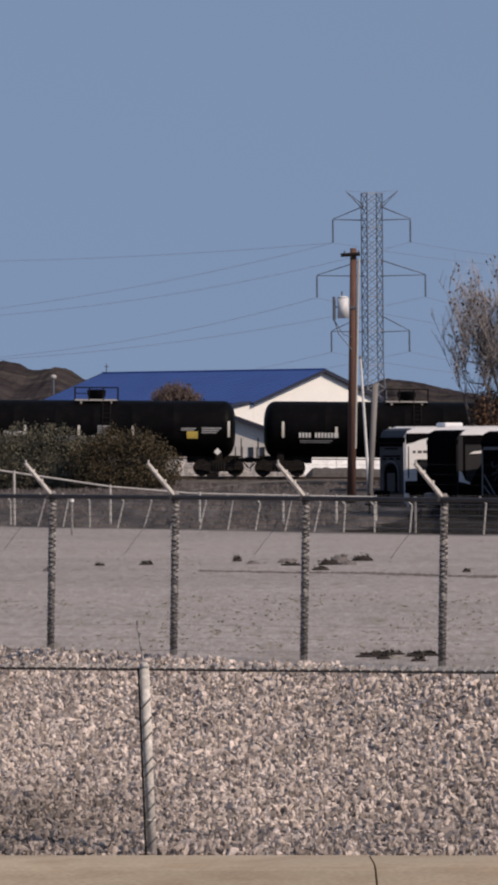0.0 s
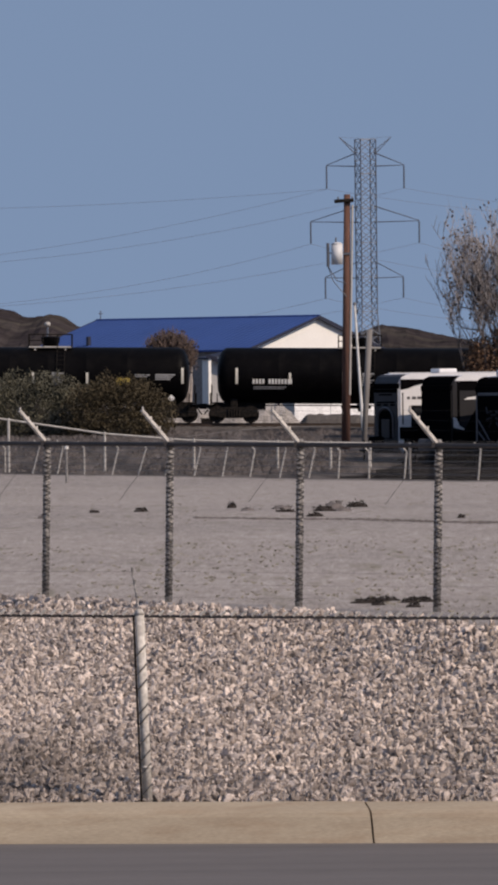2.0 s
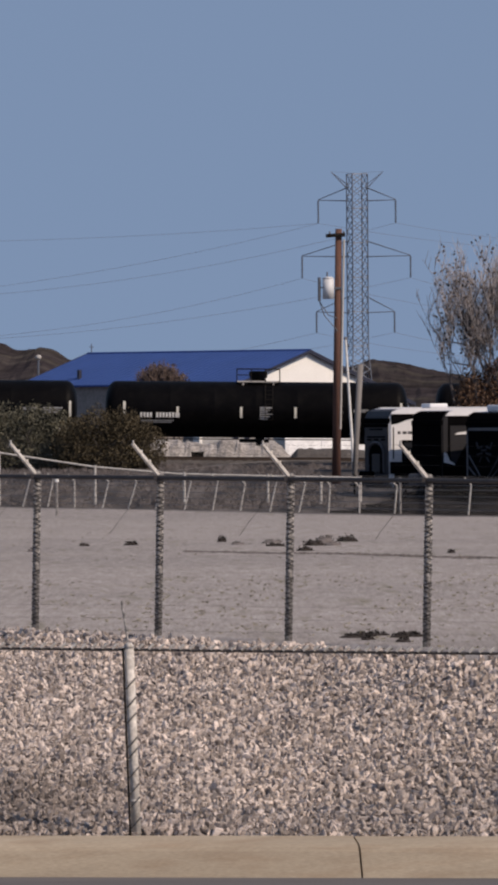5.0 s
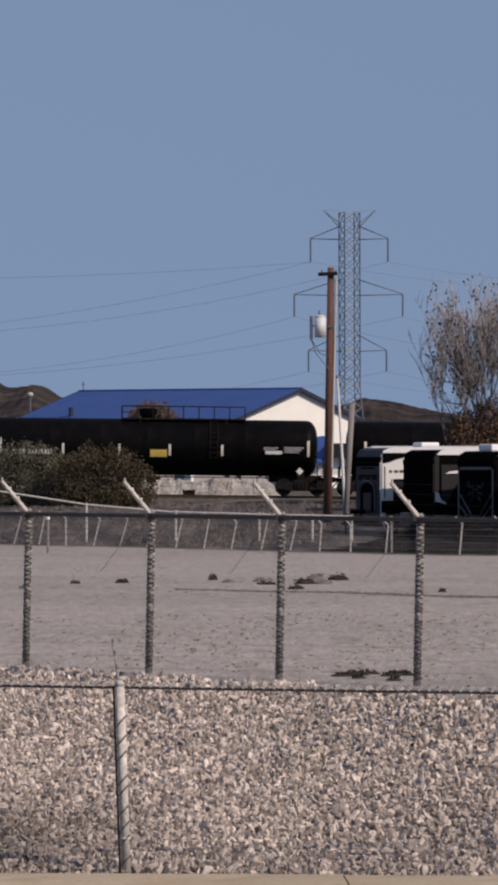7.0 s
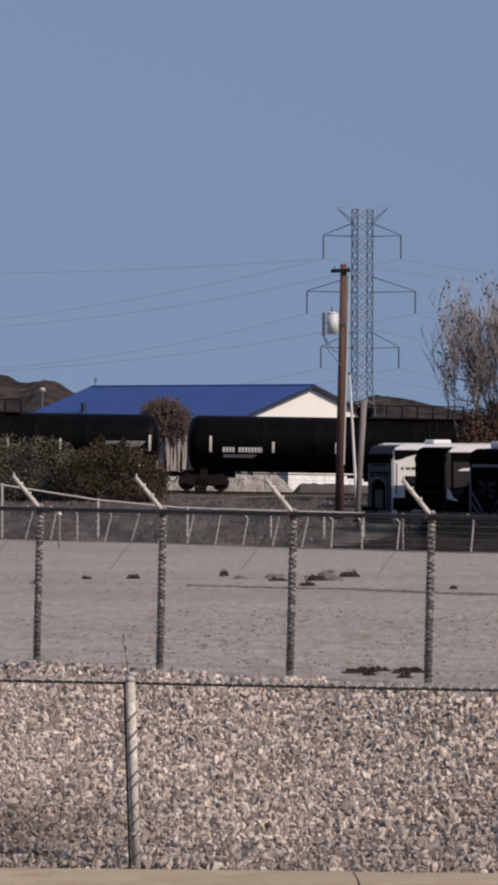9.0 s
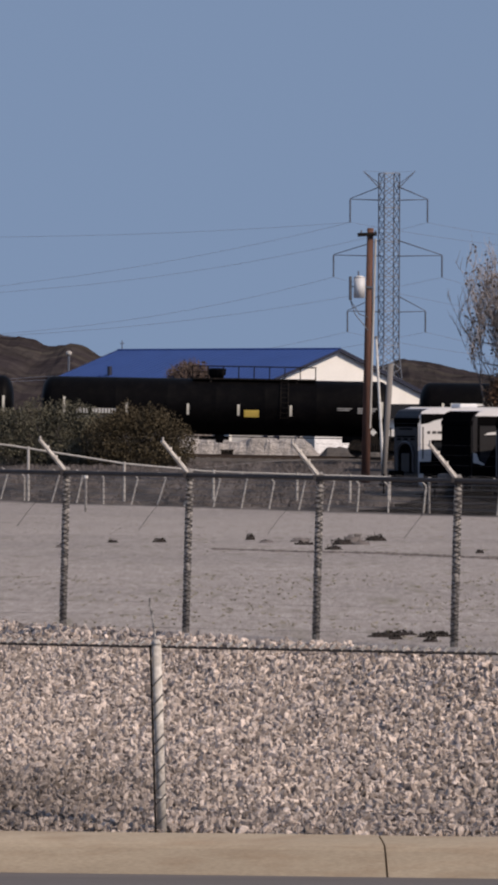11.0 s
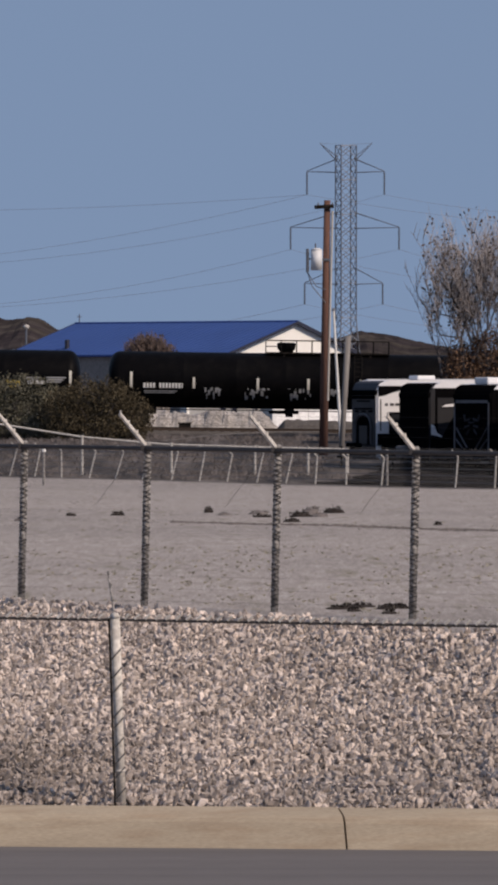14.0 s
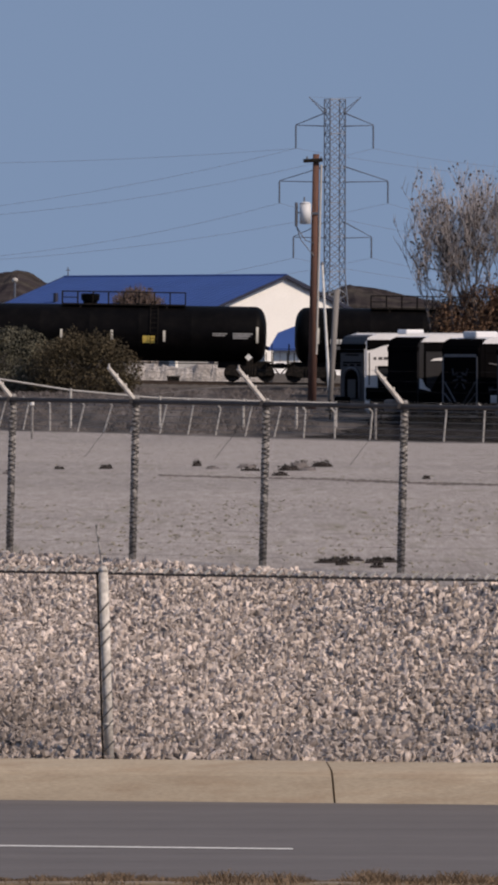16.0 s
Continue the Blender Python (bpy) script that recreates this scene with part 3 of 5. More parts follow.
def build_car(length, spec):
    car = thing("tank_car", pose(0, 0, 0), spec["label"], "tank car", "train of tank cars")
    half = length / 2
    th = half - 0.75                     # half length of the tank
    prof = [(-th, 0.0)]
    for k in range(1, 9):
        a = k / 8 * math.pi / 2
        prof.append((-th + 0.62 * (1 - math.cos(a)), TANK_R * math.sin(a) ** 0.62))
    for f in (-0.62, -0.3, 0.0, 0.3, 0.62):
        x = f * (th - 0.7)
        prof += [(x - 0.5, TANK_R), (x - 0.03, TANK_R), (x, TANK_R + 0.006), (x + 0.03, TANK_R), (x + 0.5, TANK_R)]
    right = [(-x, r) for x, r in prof[:9]][::-1]
    tank = part("tank", lathe_x(bmesh.new(), prof + right, 40, TANK_Z), "tank", car, spec.get("tank_label", "glossy black steel tank shell"), True)
    # stub sills, bolsters and end platforms
    for s in (-1, 1):
        bm = bmesh.new()
        box(bm, s * (half - 0.55), s * (th - 2.6), -0.35, 0.35, 0.72, 1.12, bevel=0.03)
        box(bm, s * (th - 1.1), s * (th - 0.7), -0.85, 0.85, 0.75, 1.35, bevel=0.05)
        part("stub_sill", bm, "under", car)
        bm = bmesh.new()
        box(bm, s * (half - 0.72), s * (half - 0.42), -1.45, 1.45, 1.02, 1.10)
        for y in (-1.4, -0.5, 0.5, 1.4):
            tube(bm, (s * (half - 0.45), y, 1.1), (s * (half - 0.45), y, 2.05), 0.022, n=5)
        tube(bm, (s * (half - 0.45), -1.4, 2.05), (s * (half - 0.45), 1.4, 2.05), 0.022, n=5)
        for y in (-1.42, 1.42):
            for zz in (0.45, 0.75):
                tube(bm, (s * (half - 0.75), y, zz), (s * (half - 0.38), y, zz), 0.02, n=5)
            tube(bm, (s * (half - 0.75), y, 0.4), (s * (half - 0.75), y, 1.6), 0.022, n=5)
            tube(bm, (s * (half - 0.38), y, 0.4), (s * (half - 0.38), y, 1.6), 0.022, n=5)
        part("end_platform", bm, "under", car)
        bm = bmesh.new()
        box(bm, s * (half - 0.55), s * (half - 0.1), -0.13, 0.13, 0.78, 1.0, bevel=0.03)
        box(bm, s * (half - 0.22), s * (half + 0.02), -0.2, 0.2, 0.74, 1.04, bevel=0.05)
        tube(bm, (s * (half - 0.35), -0.45, 0.82), (s * (half - 0.05), -0.3, 0.45), 0.035, n=6)
        part("coupler", bm, "under", car)
        # brake wheel on one end
        if s < 0:
            bm = bmesh.new()
            bmesh.ops.create_cone(bm, cap_ends=True, segments=14, radius1=0.28, radius2=0.28, depth=0.04, matrix=Matrix.Translation((-half + 0.48, -0.85, 1.75)) @ Matrix.Rotation(radians(90), 4, "Y"))
            part("brake_wheel", bm, "under", car)
        truck = new("truck")
        truck.parent = car
        truck.matrix_basis = Matrix.Translation((s * (th - 0.9), 0, 0))
        bm = bmesh.new()
        for y in (-1.0, 1.0):
            prism(bm, [(-1.3, 0.36), (-1.3, 0.62), (-0.95, 0.70), (-0.45, 0.86), (0.45, 0.86), (0.95, 0.70), (1.3, 0.62), (1.3, 0.36), (0.95, 0.36), (0.5, 0.26), (-0.5, 0.26), (-0.95, 0.36)], y - 0.08, y + 0.08)
            for q in (-0.28, -0.14, 0.0, 0.14, 0.28):
                tube(bm, (q, y - 0.11 * (1 if y > 0 else -1) * -1, 0.34), (q, y - 0.11 * (1 if y > 0 else -1) * -1, 0.72), 0.055, n=6)
        box(bm, -0.22, 0.22, -1.0, 1.0, 0.42, 0.72)
        part("side_frame", bm, "under", truck)
        for q in (-0.9, 0.9):
            if "wheelset" not in SHARED:
                SHARED["wheelset"] = part("wheelset", wheelset_mesh(), "under", truck)
                w = SHARED["wheelset"]
            else:
                w = part_at("wheelset", SHARED["wheelset"], truck, pose(0, 0, 0))
            w.matrix_basis = Matrix.Translation((q, 0, 0.46))
            MOVING.append((w, q))
    # top walkway with rails and valve housing
    top = TANK_Z + TANK_R
    pc, pl = spec["platform"]
    bm = boxed(pc - pl / 2, pc + pl / 2, -0.75, 0.75, top - 0.03, top + 0.05)
    for q in (-0.35, 0.35):
        box(bm, pc + q * pl - 0.05, pc + q * pl + 0.05, -0.7, 0.7, top - 0.25, top)
    part("walkway", bm, "pale" if spec.get("pale_walk") else "under", car)
    bm = bmesh.new()
    n = max(3, int(round(pl / 0.85)) + 1)
    for y in (-0.75, 0.75):
        for k in range(n):
            x = pc - pl / 2 + pl * k / (n - 1)
            tube(bm, (x, y, top), (x, y, top + 0.68), 0.028, n=5)
        tube(bm, (pc - pl / 2, y, top + 0.68), (pc + pl / 2, y, top + 0.68), 0.03, n=5)
        tube(bm, (pc - pl / 2, y, top + 0.36), (pc - pl / 2 + 0.8, y, top + 0.36), 0.022, n=5)
    for s in (-1, 1):
        tube(bm, (pc + s * pl / 2, -0.75, top + 0.68), (pc + s * pl / 2, 0.75, top + 0.68), 0.028, n=5)
    part("guard_rail", bm, "under", car)
    hx = spec["dome"]
    bm = bmesh.new()
    tube(bm, (hx, 0, top - 0.05), (hx, 0, top + 0.2), 0.33, 0.42, 14)
    tube(bm, (hx, 0, top + 0.2), (hx, 0, top + 0.52), 0.48, 0.52, 14)
    tube(bm, (hx, 0, top + 0.52), (hx, 0, top + 0.58), 0.54, 0.4, 14)
    part("valve_housing", bm, "tank", car, "black round valve housing")
    # ladder on the near side at the walkway
    bm = bmesh.new()
    lx = pc + 0.25 * pl
    for dx in (-0.2, 0.2):
        pts = [(lx + dx, -(TANK_R + 0.10) * math.cos(a), TANK_Z + (TANK_R + 0.10) * math.sin(a)) for a in [math.pi / 2 * k / 8 - 0.35 for k in range(8)]]
        strand(bm, pts, 0.022, 4)
    for k in range(9):
        a = math.pi / 2 * k / 9 - 0.35
        y, z = -(TANK_R + 0.10) * math.cos(a), TANK_Z + (TANK_R + 0.10) * math.sin(a)
        tube(bm, (lx - 0.2, y, z), (lx + 0.2, y, z), 0.016, n=4)
    part("ladder", bm, "under", car)
    # outlet and piping underneath
    bm = bmesh.new()
    tube(bm, (0.2, 0, 0.62), (0.2, 0, 1.2), 0.2, 0.3, 10)
    box(bm, -0.9, 0.7, -0.4, 0.4, 0.78, 0.98, bevel=0.03)
    tube(bm, (-th + 2.4, -0.5, 0.95), (th - 2.4, -0.5, 0.95), 0.03, n=5)
    part("bottom_outlet", bm, "under", car)
    # markings
    for x in spec["strips"]:
        end = abs(x) > th - 1.3
        part("reflective_strip", on_side(bmesh.new(), x - 0.065, x + 0.065, 2.10, 2.94 if end else 2.68), "strip", car)
    for kind, x0, x1, z0, z1 in spec["marks"]:
        if kind == "letters":
            n = round((x1 - x0) / 0.62)
            wd = (x1 - x0) / n
            for k in range(n):
                bm = bmesh.new()
                a = x0 + k * wd + 0.015
                b = a + wd - 0.035
                on_side(bm, a, b, z1 - 0.14, z1)
                on_side(bm, a, b, z0, z0 + 0.13)
                on_side(bm, a, a + 0.18, z0 + 0.13, z1 - 0.14)
                on_side(bm, b - 0.16, b, z0 + 0.13, z1 - 0.14)
                part("logo_shape", bm, "white", car, "white block of a painted logo")
        elif kind == "text":
            bm = bmesh.new()
            x, j = x0, 0
            while x < x1 - 0.05:
                w = 0.12 if j != 4 else 0.0
                if w:
                    on_side(bm, x, min(x1, x + w), z0, z1)
                x += 0.17
                j += 1
            tagged(part("stencil_lettering", bm, "white", car, "white stencilled bars"), kind="stuff")
        elif kind == "data":
            bm = bmesh.new()
            nrow = max(2, int((z1 - z0) / 0.11))
            for k in range(nrow):
                zz = z1 - (k + 1) * (z1 - z0) / nrow
                on_side(bm, x0, x1 - 0.12 * ((k * 7) % 3), zz + 0.02, zz + (z1 - z0) / nrow - 0.015)
            tagged(part("data_stencil", bm, "grey_mark", car, "grey stencilled data bars"), kind="stuff")
        elif kind == "scrawl":
            r = random.Random(int(x0 * 100) + 5)
            bm = bmesh.new()
            x = x0
            while x < x1:
                z = r.uniform(z0, z1)
                zt = min(z1, z + r.uniform(0.08, 0.42))
                on_side(bm, x, x + r.uniform(0.04, 0.16), z, zt, 0.010 + 0.001 * r.random())
                x += r.uniform(0.045, 0.13)
            tagged(part("spray_scrawl", bm, "grey_mark", car, "faded grey spray-painted scrawl"), kind="stuff")
        elif kind == "diamond":
            bm = bmesh.new()
            c, zc = x0, z0
            vs = [bm.verts.new((c + dx, -TANK_R * 0.93, zc + dz)) for dx, dz in ((-0.2, 0), (0, -0.2), (0.2, 0), (0, 0.2))]
            vb = [bm.verts.new((c + dx, -TANK_R * 0.93 + 0.03, zc + dz)) for dx, dz in ((-0.2, 0), (0, -0.2), (0.2, 0), (0, 0.2))]
            bm.faces.new(vs), bm.faces.new(vb[::-1])
            for k in range(4):
                bm.faces.new((vs[(k + 1) % 4], vs[k], vb[k], vb[(k + 1) % 4]))
            part("placard", bm, "white", car, "white diamond placard")
            part("placard_bracket", boxed(c - 0.03, c + 0.03, -TANK_R * 0.93 + 0.03, -0.9, zc - 0.03, zc + 0.03), "under", car)
        else:
            part("panel", on_side(bmesh.new(), x0, x1, z0, z1, 0.016), kind, car)
    return car


RAIL_SHIFT = {8: 1.9, 9: 2.0, 10: -1.5, 11: 2.0, 12: -1.85, 13: 2.2, 14: -2.1, 15: 1.8}


def car_spec(i, length):
    th = length / 2 - 0.75
    long_ = length > 19
    s = {"label": "long glossy black tank car with a railed top walkway" if long_ else "black tank car with a short railed top platform",
         "platform": (RAIL_SHIFT.get(i, 2.0), 6.6) if long_ else (0.1, 2.3), "dome": 0.0 if long_ else 0.1, "pale_walk": not long_}
    s["strips"] = [-th + 1.25, -th + 4.6, -1.5, 1.2, 4.0, th - 0.5] if long_ else [-th + 1.05, -th + 3.9, -0.8, 2.1, th - 0.35]
    marks = [("text", -th + 1.9, -th + 4.0, 2.10, 2.36), ("data", th - 1.8, th - 0.75, 2.28, 2.62), ("data", th - 2.9, th - 2.1, 2.42, 2.6), ("diamond", th - 0.95, 0, 1.32, 0)]
    marks.append(("data", -th + 1.95, -th + 3.7, 1.80, 1.98))
    if i in (10, 12, 15):
        marks.append(("letters", -th + 1.65, -th + 5.2, 2.42, 2.94) if i != 15 else ("letters", -th + 1.45, -th + 4.25, 2.22, 2.74))
        marks[-2] = ("data", -th + 2.1, -th + 3.6, 1.62, 1.78)
        marks[0] = ("text", -th + 2.6, -th + 4.2, 1.95, 2.14) if i == 15 else ("text", -th + 2.1, -th + 3.8, 1.98, 2.18)
    yellow = {3: (2.2, 3.0), 4: (3.65, 4.4), 8: (0.15, 1.05), 9: (th - 3.9, th - 3.1), 10: (-2.2, -1.5), 11: (1.5, 2.3), 13: (th - 3.6, th - 2.9), 14: (th - 3.9, th - 3.2), 15: (2.85, 3.5), 2: (th - 2.6, th - 2.0)}
    if i in yellow:
        marks.append(("yellow", yellow[i][0], yellow[i][1], 2.02, 2.4))
    if i in (8, 9, 14):
        marks.append(("white", th - 2.8, th - 1.9, 2.22, 2.40))
    if i in (2, 12):
        marks.append(("scrawl", -2.0, 2.4, 1.5, 2.15))
    if i == 13:
        marks += [("scrawl", a, a + w, 1.5, 2.15) for a, w in ((-4.4, 0.9), (-2.2, 1.3), (0.1, 1.2), (1.9, 1.0))]
    if i in (2, 3, 4, 6):
        marks.append(("data", 0.2, 0.85, 2.0, 2.7))
    s["marks"] = marks
    return s


CARS = []
for i, (u0, u1) in enumerate(zip(U_EDGES, U_EDGES[1:])):
    L = (u1 - u0) / PX
    CARS.append((build_car(L, car_spec(i, L)), (u0 + u1) / 2))


# ---- hills and skyline ----
def at(px, py, y):
    """A place y metres ahead, from its bearing on the reference sight line."""
    return Vector(((px - 441) / 13900 * y, y, EYE + (822 - py) / 13900 * y))


def build_hill(name, y, table, depth, label, seed):
    """A ridge with folded flanks; table holds (x, crest height)."""
    cols, rows = 260, 18
    x0, x1 = table[0][0], table[-1][0]
    verts, faces = [], []
    for j in range(rows + 1):
        f = j / rows
        for i in range(cols + 1):
            x = x0 + (x1 - x0) * i / cols
            c = profile(x, table)
            k = math.sin(math.pi * min(1.0, f * 0.5 + 0.0)) if f <= 1 else 0
            fold = 1 + 0.5 * noise.noise((x * 0.045, f * 1.5 + seed, seed)) * (1 - f)
            z = 0.5 + (c - 0.5) * (k ** 1.15) * (fold if f < 0.97 else 1)
            z += 0.035 * c * noise.noise((x * 0.16, f * 5, seed + 4)) + 0.025 * c * noise.noise((x * 0.5, f * 12, seed + 7))
            verts.append((x, y - depth * (1 - f), z))
    for i in range(cols + 1):
        verts.append((x0 + (x1 - x0) * i / cols, y + depth, 0.0))
    w = cols + 1
    faces = [(j * w + i, j * w + i + 1, (j + 1) * w + i + 1, (j + 1) * w + i) for j in range(rows + 1) for i in range(cols)]
    ob = raw(name, verts, faces, "hill")
    tagged(ob, label, "hill", kind="structure")


build_hill("hill_west", 2400, [(-420, 8), (-260, 30), (-180, 44), (-130, 40), (-104, 33), (-95, 31.5), (-87, 30.8), (-81, 30.2), (-77, 28.6), (-74, 27.7), (-71, 28.1), (-68, 28.5), (-65, 27.8), (-61, 25.8), (-57, 23.8), (-52, 20.5), (-42, 17), (-20, 14), (40, 8)], 320, "dark brown desert hills on the skyline", 1.0)
build_hill("hill_east", 1900, [(-60, 6), (-10, 12), (15, 17), (26, 20.0), (32, 19.6), (38, 18.2), (44, 17.0), (52, 15.2), (70, 14.5), (120, 16), (260, 9)], 300, "low brown rocky hill on the skyline", 5.0)


# ---- blue-roofed building ----
def build_warehouse():
    phi = radians(45)
    d = Vector((-math.cos(phi), math.sin(phi), 0))      # along the ridge, away
    g = Vector((-math.sin(phi), -math.cos(phi), 0))     # towards the front eave
    apex = at(516.8, 688.5, 520)
    house = thing("warehouse", Matrix.Translation((apex.x, apex.y, 2.3)), "white metal building with a bright blue gabled roof", "building")
    length = 20.75
    front, back = (6.45, 2.1), (9.7, 3.4)               # half width and fall of each roof slope
    hr = apex.z - 2.3                                   # ridge height

    def P(a, b, z):
        v = d * a + g * b
        return (v.x, v.y, z)

    def slab(name, pts, drop, mat, label=""):
        bm = bmesh.new()
        a = [bm.verts.new(p) for p in pts]
        b = [bm.verts.new((p[0], p[1], p[2] - drop)) for p in pts]
        bm.faces.new(a), bm.faces.new(b[::-1])
        for i in range(len(a)):
            j = (i + 1) % len(a)
            bm.faces.new((a[j], a[i], b[i], b[j]))
        bmesh.ops.recalc_face_normals(bm, faces=bm.faces)
        return part(name, bm, mat, house, label)

    o = 0.3
    for s, (hw, rise), drop in ((1, front, 0.16), (-1, back, 0.22)):
        he, slope = hr - rise, rise / hw
        ze = he - slope * o
        roof = slab("roof_slope", [P(-o, 0, hr), P(length + o, 0, hr), P(length + o, s * (hw + o), ze), P(-o, s * (hw + o), ze)], 0.12, "roof", "bright blue standing-seam steel roof")
        # standing seams
        for k in range(40):
            a = -o + 0.2 + k * (length + 2 * o - 0.4) / 39
            part("roof_seam", tubed(P(a, s * 0.1, hr - slope * 0.1 + 0.02), P(a, s * (hw + o), ze + 0.02), 0.02, n=4), "roof", roof)
        # rake trim on both gable ends
        for a, b in ((-o - 0.06, -o - 0.003), (length + o + 0.003, length + o + 0.06)):
            bm = bmesh.new()
            ends = [[P(q, 0, hr + 0.03), P(q, s * (hw + o), ze + 0.03), P(q, s * (hw + o), ze - drop), P(q, 0, hr - drop)] for q in (a, b)]
            va, vb = [[bm.verts.new(p) for p in e] for e in ends]
            bm.faces.new(va), bm.faces.new(vb[::-1])
            for i in range(4):
                bm.faces.new((va[(i + 1) % 4], va[i], vb[i], vb[(i + 1) % 4]))
            bmesh.ops.recalc_face_normals(bm, faces=bm.faces)
            part("rake_trim", bm, "fascia", house, "dark blue rake trim")
    part("ridge_cap", tubed(P(-o, 0, hr + 0.02), P(length + o, 0, hr + 0.02), 0.07, n=6), "roof", house)
    def upright(name, outline, a0, a1, mat, label=""):
        bm = bmesh.new()
        va, vb = [[bm.verts.new(P(q, b, z)) for b, z in outline] for q in (a0, a1)]
        bm.faces.new(va), bm.faces.new(vb[::-1])
        for i in range(len(va)):
            j = (i + 1) % len(va)
            bm.faces.new((va[j], va[i], vb[i], vb[j]))
        bmesh.ops.recalc_face_normals(bm, faces=bm.faces)
        return part(name, bm, mat, house, label)

    ef, eb = hr - front[1], hr - back[1]
    for a in (0.0, length - 0.2):
        upright("gable_wall", [(-back[0], 0), (front[0], 0), (front[0], ef - 0.14), (0, hr - 0.14), (-back[0], eb - 0.14)], a, a + 0.2, "wall", "plain white gable wall")
    slab("side_wall", [P(0.21, front[0], ef - 0.18), P(length - 0.21, front[0], ef - 0.18), P(length - 0.21, front[0] - 0.2, ef - 0.18), P(0.21, front[0] - 0.2, ef - 0.18)], ef - 0.2, "tanwall", "shaded tan side wall")
    slab("side_wall", [P(0.21, -back[0], eb - 0.18), P(length - 0.21, -back[0], eb - 0.18), P(length - 0.21, -back[0] + 0.2, eb - 0.18), P(0.21, -back[0] + 0.2, eb - 0.18)], eb - 0.2, "tanwall")
    # short wing wall that carries the gable on past the front eave
    upright("wing_wall", [(front[0] + 0.01, 0), (front[0] + 3.6, 0), (front[0] + 3.6, ef - 0.75), (front[0] + 0.01, ef - 0.12)], 0.0, 0.6, "wall", "white wing wall")
    upright("wing_roof", [(front[0] + 0.32, ef - 0.10), (front[0] + 3.8, ef - 0.72), (front[0] + 3.8, ef - 0.62), (front[0] + 0.32, ef)], -0.2, 0.8, "fascia", "dark edge of the wing roof")
    # roof vent and mast
    v = P(16.2, 5.4, hr - front[1] * 5.4 / front[0] - 0.1)
    part("roof_vent", tubed(v, (v[0], v[1], v[2] + 0.7), 0.16, n=8), "fascia", house)
    v = P(length - 0.1, 0, hr)
    bm = tubed(v, (v[0], v[1], v[2] + 0.65), 0.035, n=5)
    tube(bm, (v[0] - 0.15, v[1], v[2] + 0.45), (v[0] + 0.15, v[1], v[2] + 0.45), 0.03, n=5)
    part("mast", bm, "insul", house)
    return house


build_warehouse()


def build_wing(name, y, left, right, z0, wall_mat, label, doors=()):
    """A low wing seen end on: left and right are (x, z) of the eaves line, with a sloping roof between."""
    wing = thing(name, Matrix.Translation((0, y, 0)), label, "building")
    (xa, za), (xb, zb) = left, right
    lo, hi = 0.25, 0.42
    part("wall", prism(bmesh.new(), [(xa, z0), (xb, z0), (xb, zb - lo), (xa, za - lo)], 0, 9), wall_mat, wing)
    part("roof", prism(bmesh.new(), [(xa - 0.3, za + (za - zb) / (xb - xa) * 0.3), (xb + 0.3, zb - (za - zb) / (xb - xa) * 0.3), (xb + 0.3, zb - (za - zb) / (xb - xa) * 0.3 - 0.24), (xa - 0.3, za + (za - zb) / (xb - xa) * 0.3 - 0.24)], -0.5, 9.4), "fascia", wing, "dark roof edge")
    for x, w, h in doors:
        part("door", boxed(x - w / 2, x + w / 2, -0.05, 0.02, z0, z0 + h), "fascia", wing, "narrow dark doorway")
    return wing


S500 = 500 / 13900
build_wing("lean_to", 500, ((330 - 441) * S500, EYE + (822 - 757) * S500), ((484 - 441) * S500, EYE + (822 - 813) * S500), 2.2, "greywall",
           "low grey-walled lean-to with a sloping dark roof edge", [((390 - 441) * S500, 0.32, 2.0), ((410 - 441) * S500, 0.32, 2.0), ((447 - 441) * S500, 0.25, 1.6)])


def build_blue_wing():
    y = 498
    k = y / 13900
    wing = thing("blue_shed", Matrix.Translation((0, y, 0)), "low shed with a blue roof and white wall", "building")
    xa, xb = (496 - 441) * k, (566 - 441) * k
    zr, ze, z0 = EYE + (822 - 772) * k, EYE + (822 - 818) * k, 2.2
    part("wall", boxed(xa + 0.1, xb, 0.0, 6, z0, ze - 0.05), "wall", wing, "white lower wall")
    bm = bmesh.new()
    va = [bm.verts.new(p) for p in [(xa - 0.2, -0.5, ze), (xb, -0.5, ze), (xb, 3.0, zr), (xa + 2.1, 3.0, zr), (xa + 0.4, 1.6, ze + 1.0)]]
    vb = [bm.verts.new((v.co.x, v.co.y, v.co.z - 0.14)) for v in va]
    bm.faces.new(va), bm.faces.new(vb[::-1])
    for i in range(5):
        bm.faces.new((va[(i + 1) % 5], va[i], vb[i], vb[(i + 1) % 5]))
    bmesh.ops.recalc_face_normals(bm, faces=bm.faces)
    part("roof", bm, "roof", wing, "blue steel shed roof")
    # added dark slab: the roof's shaded right end, put into its colour
    part("awning", boxed(xb + 0.02, xb + 4.6, -0.5, 5.0, ze + 0.2, zr - 0.48, bevel=0.03), "rv_grey", wing, "dark grey slab for the shaded end of the shed roof")
    part("side_wall", boxed(xb + 0.02, xb + 4.4, 0.0, 5.0, z0, ze + 0.19), "wall", wing, "white wall under the dark slab")
    for i in range(4):
        x = xa + 0.5 + i * 0.55
        part("wall_rib", boxed(x, x + 0.05, -0.03, 0.0, z0, ze - 0.2), "greywall", wing)


build_blue_wing()


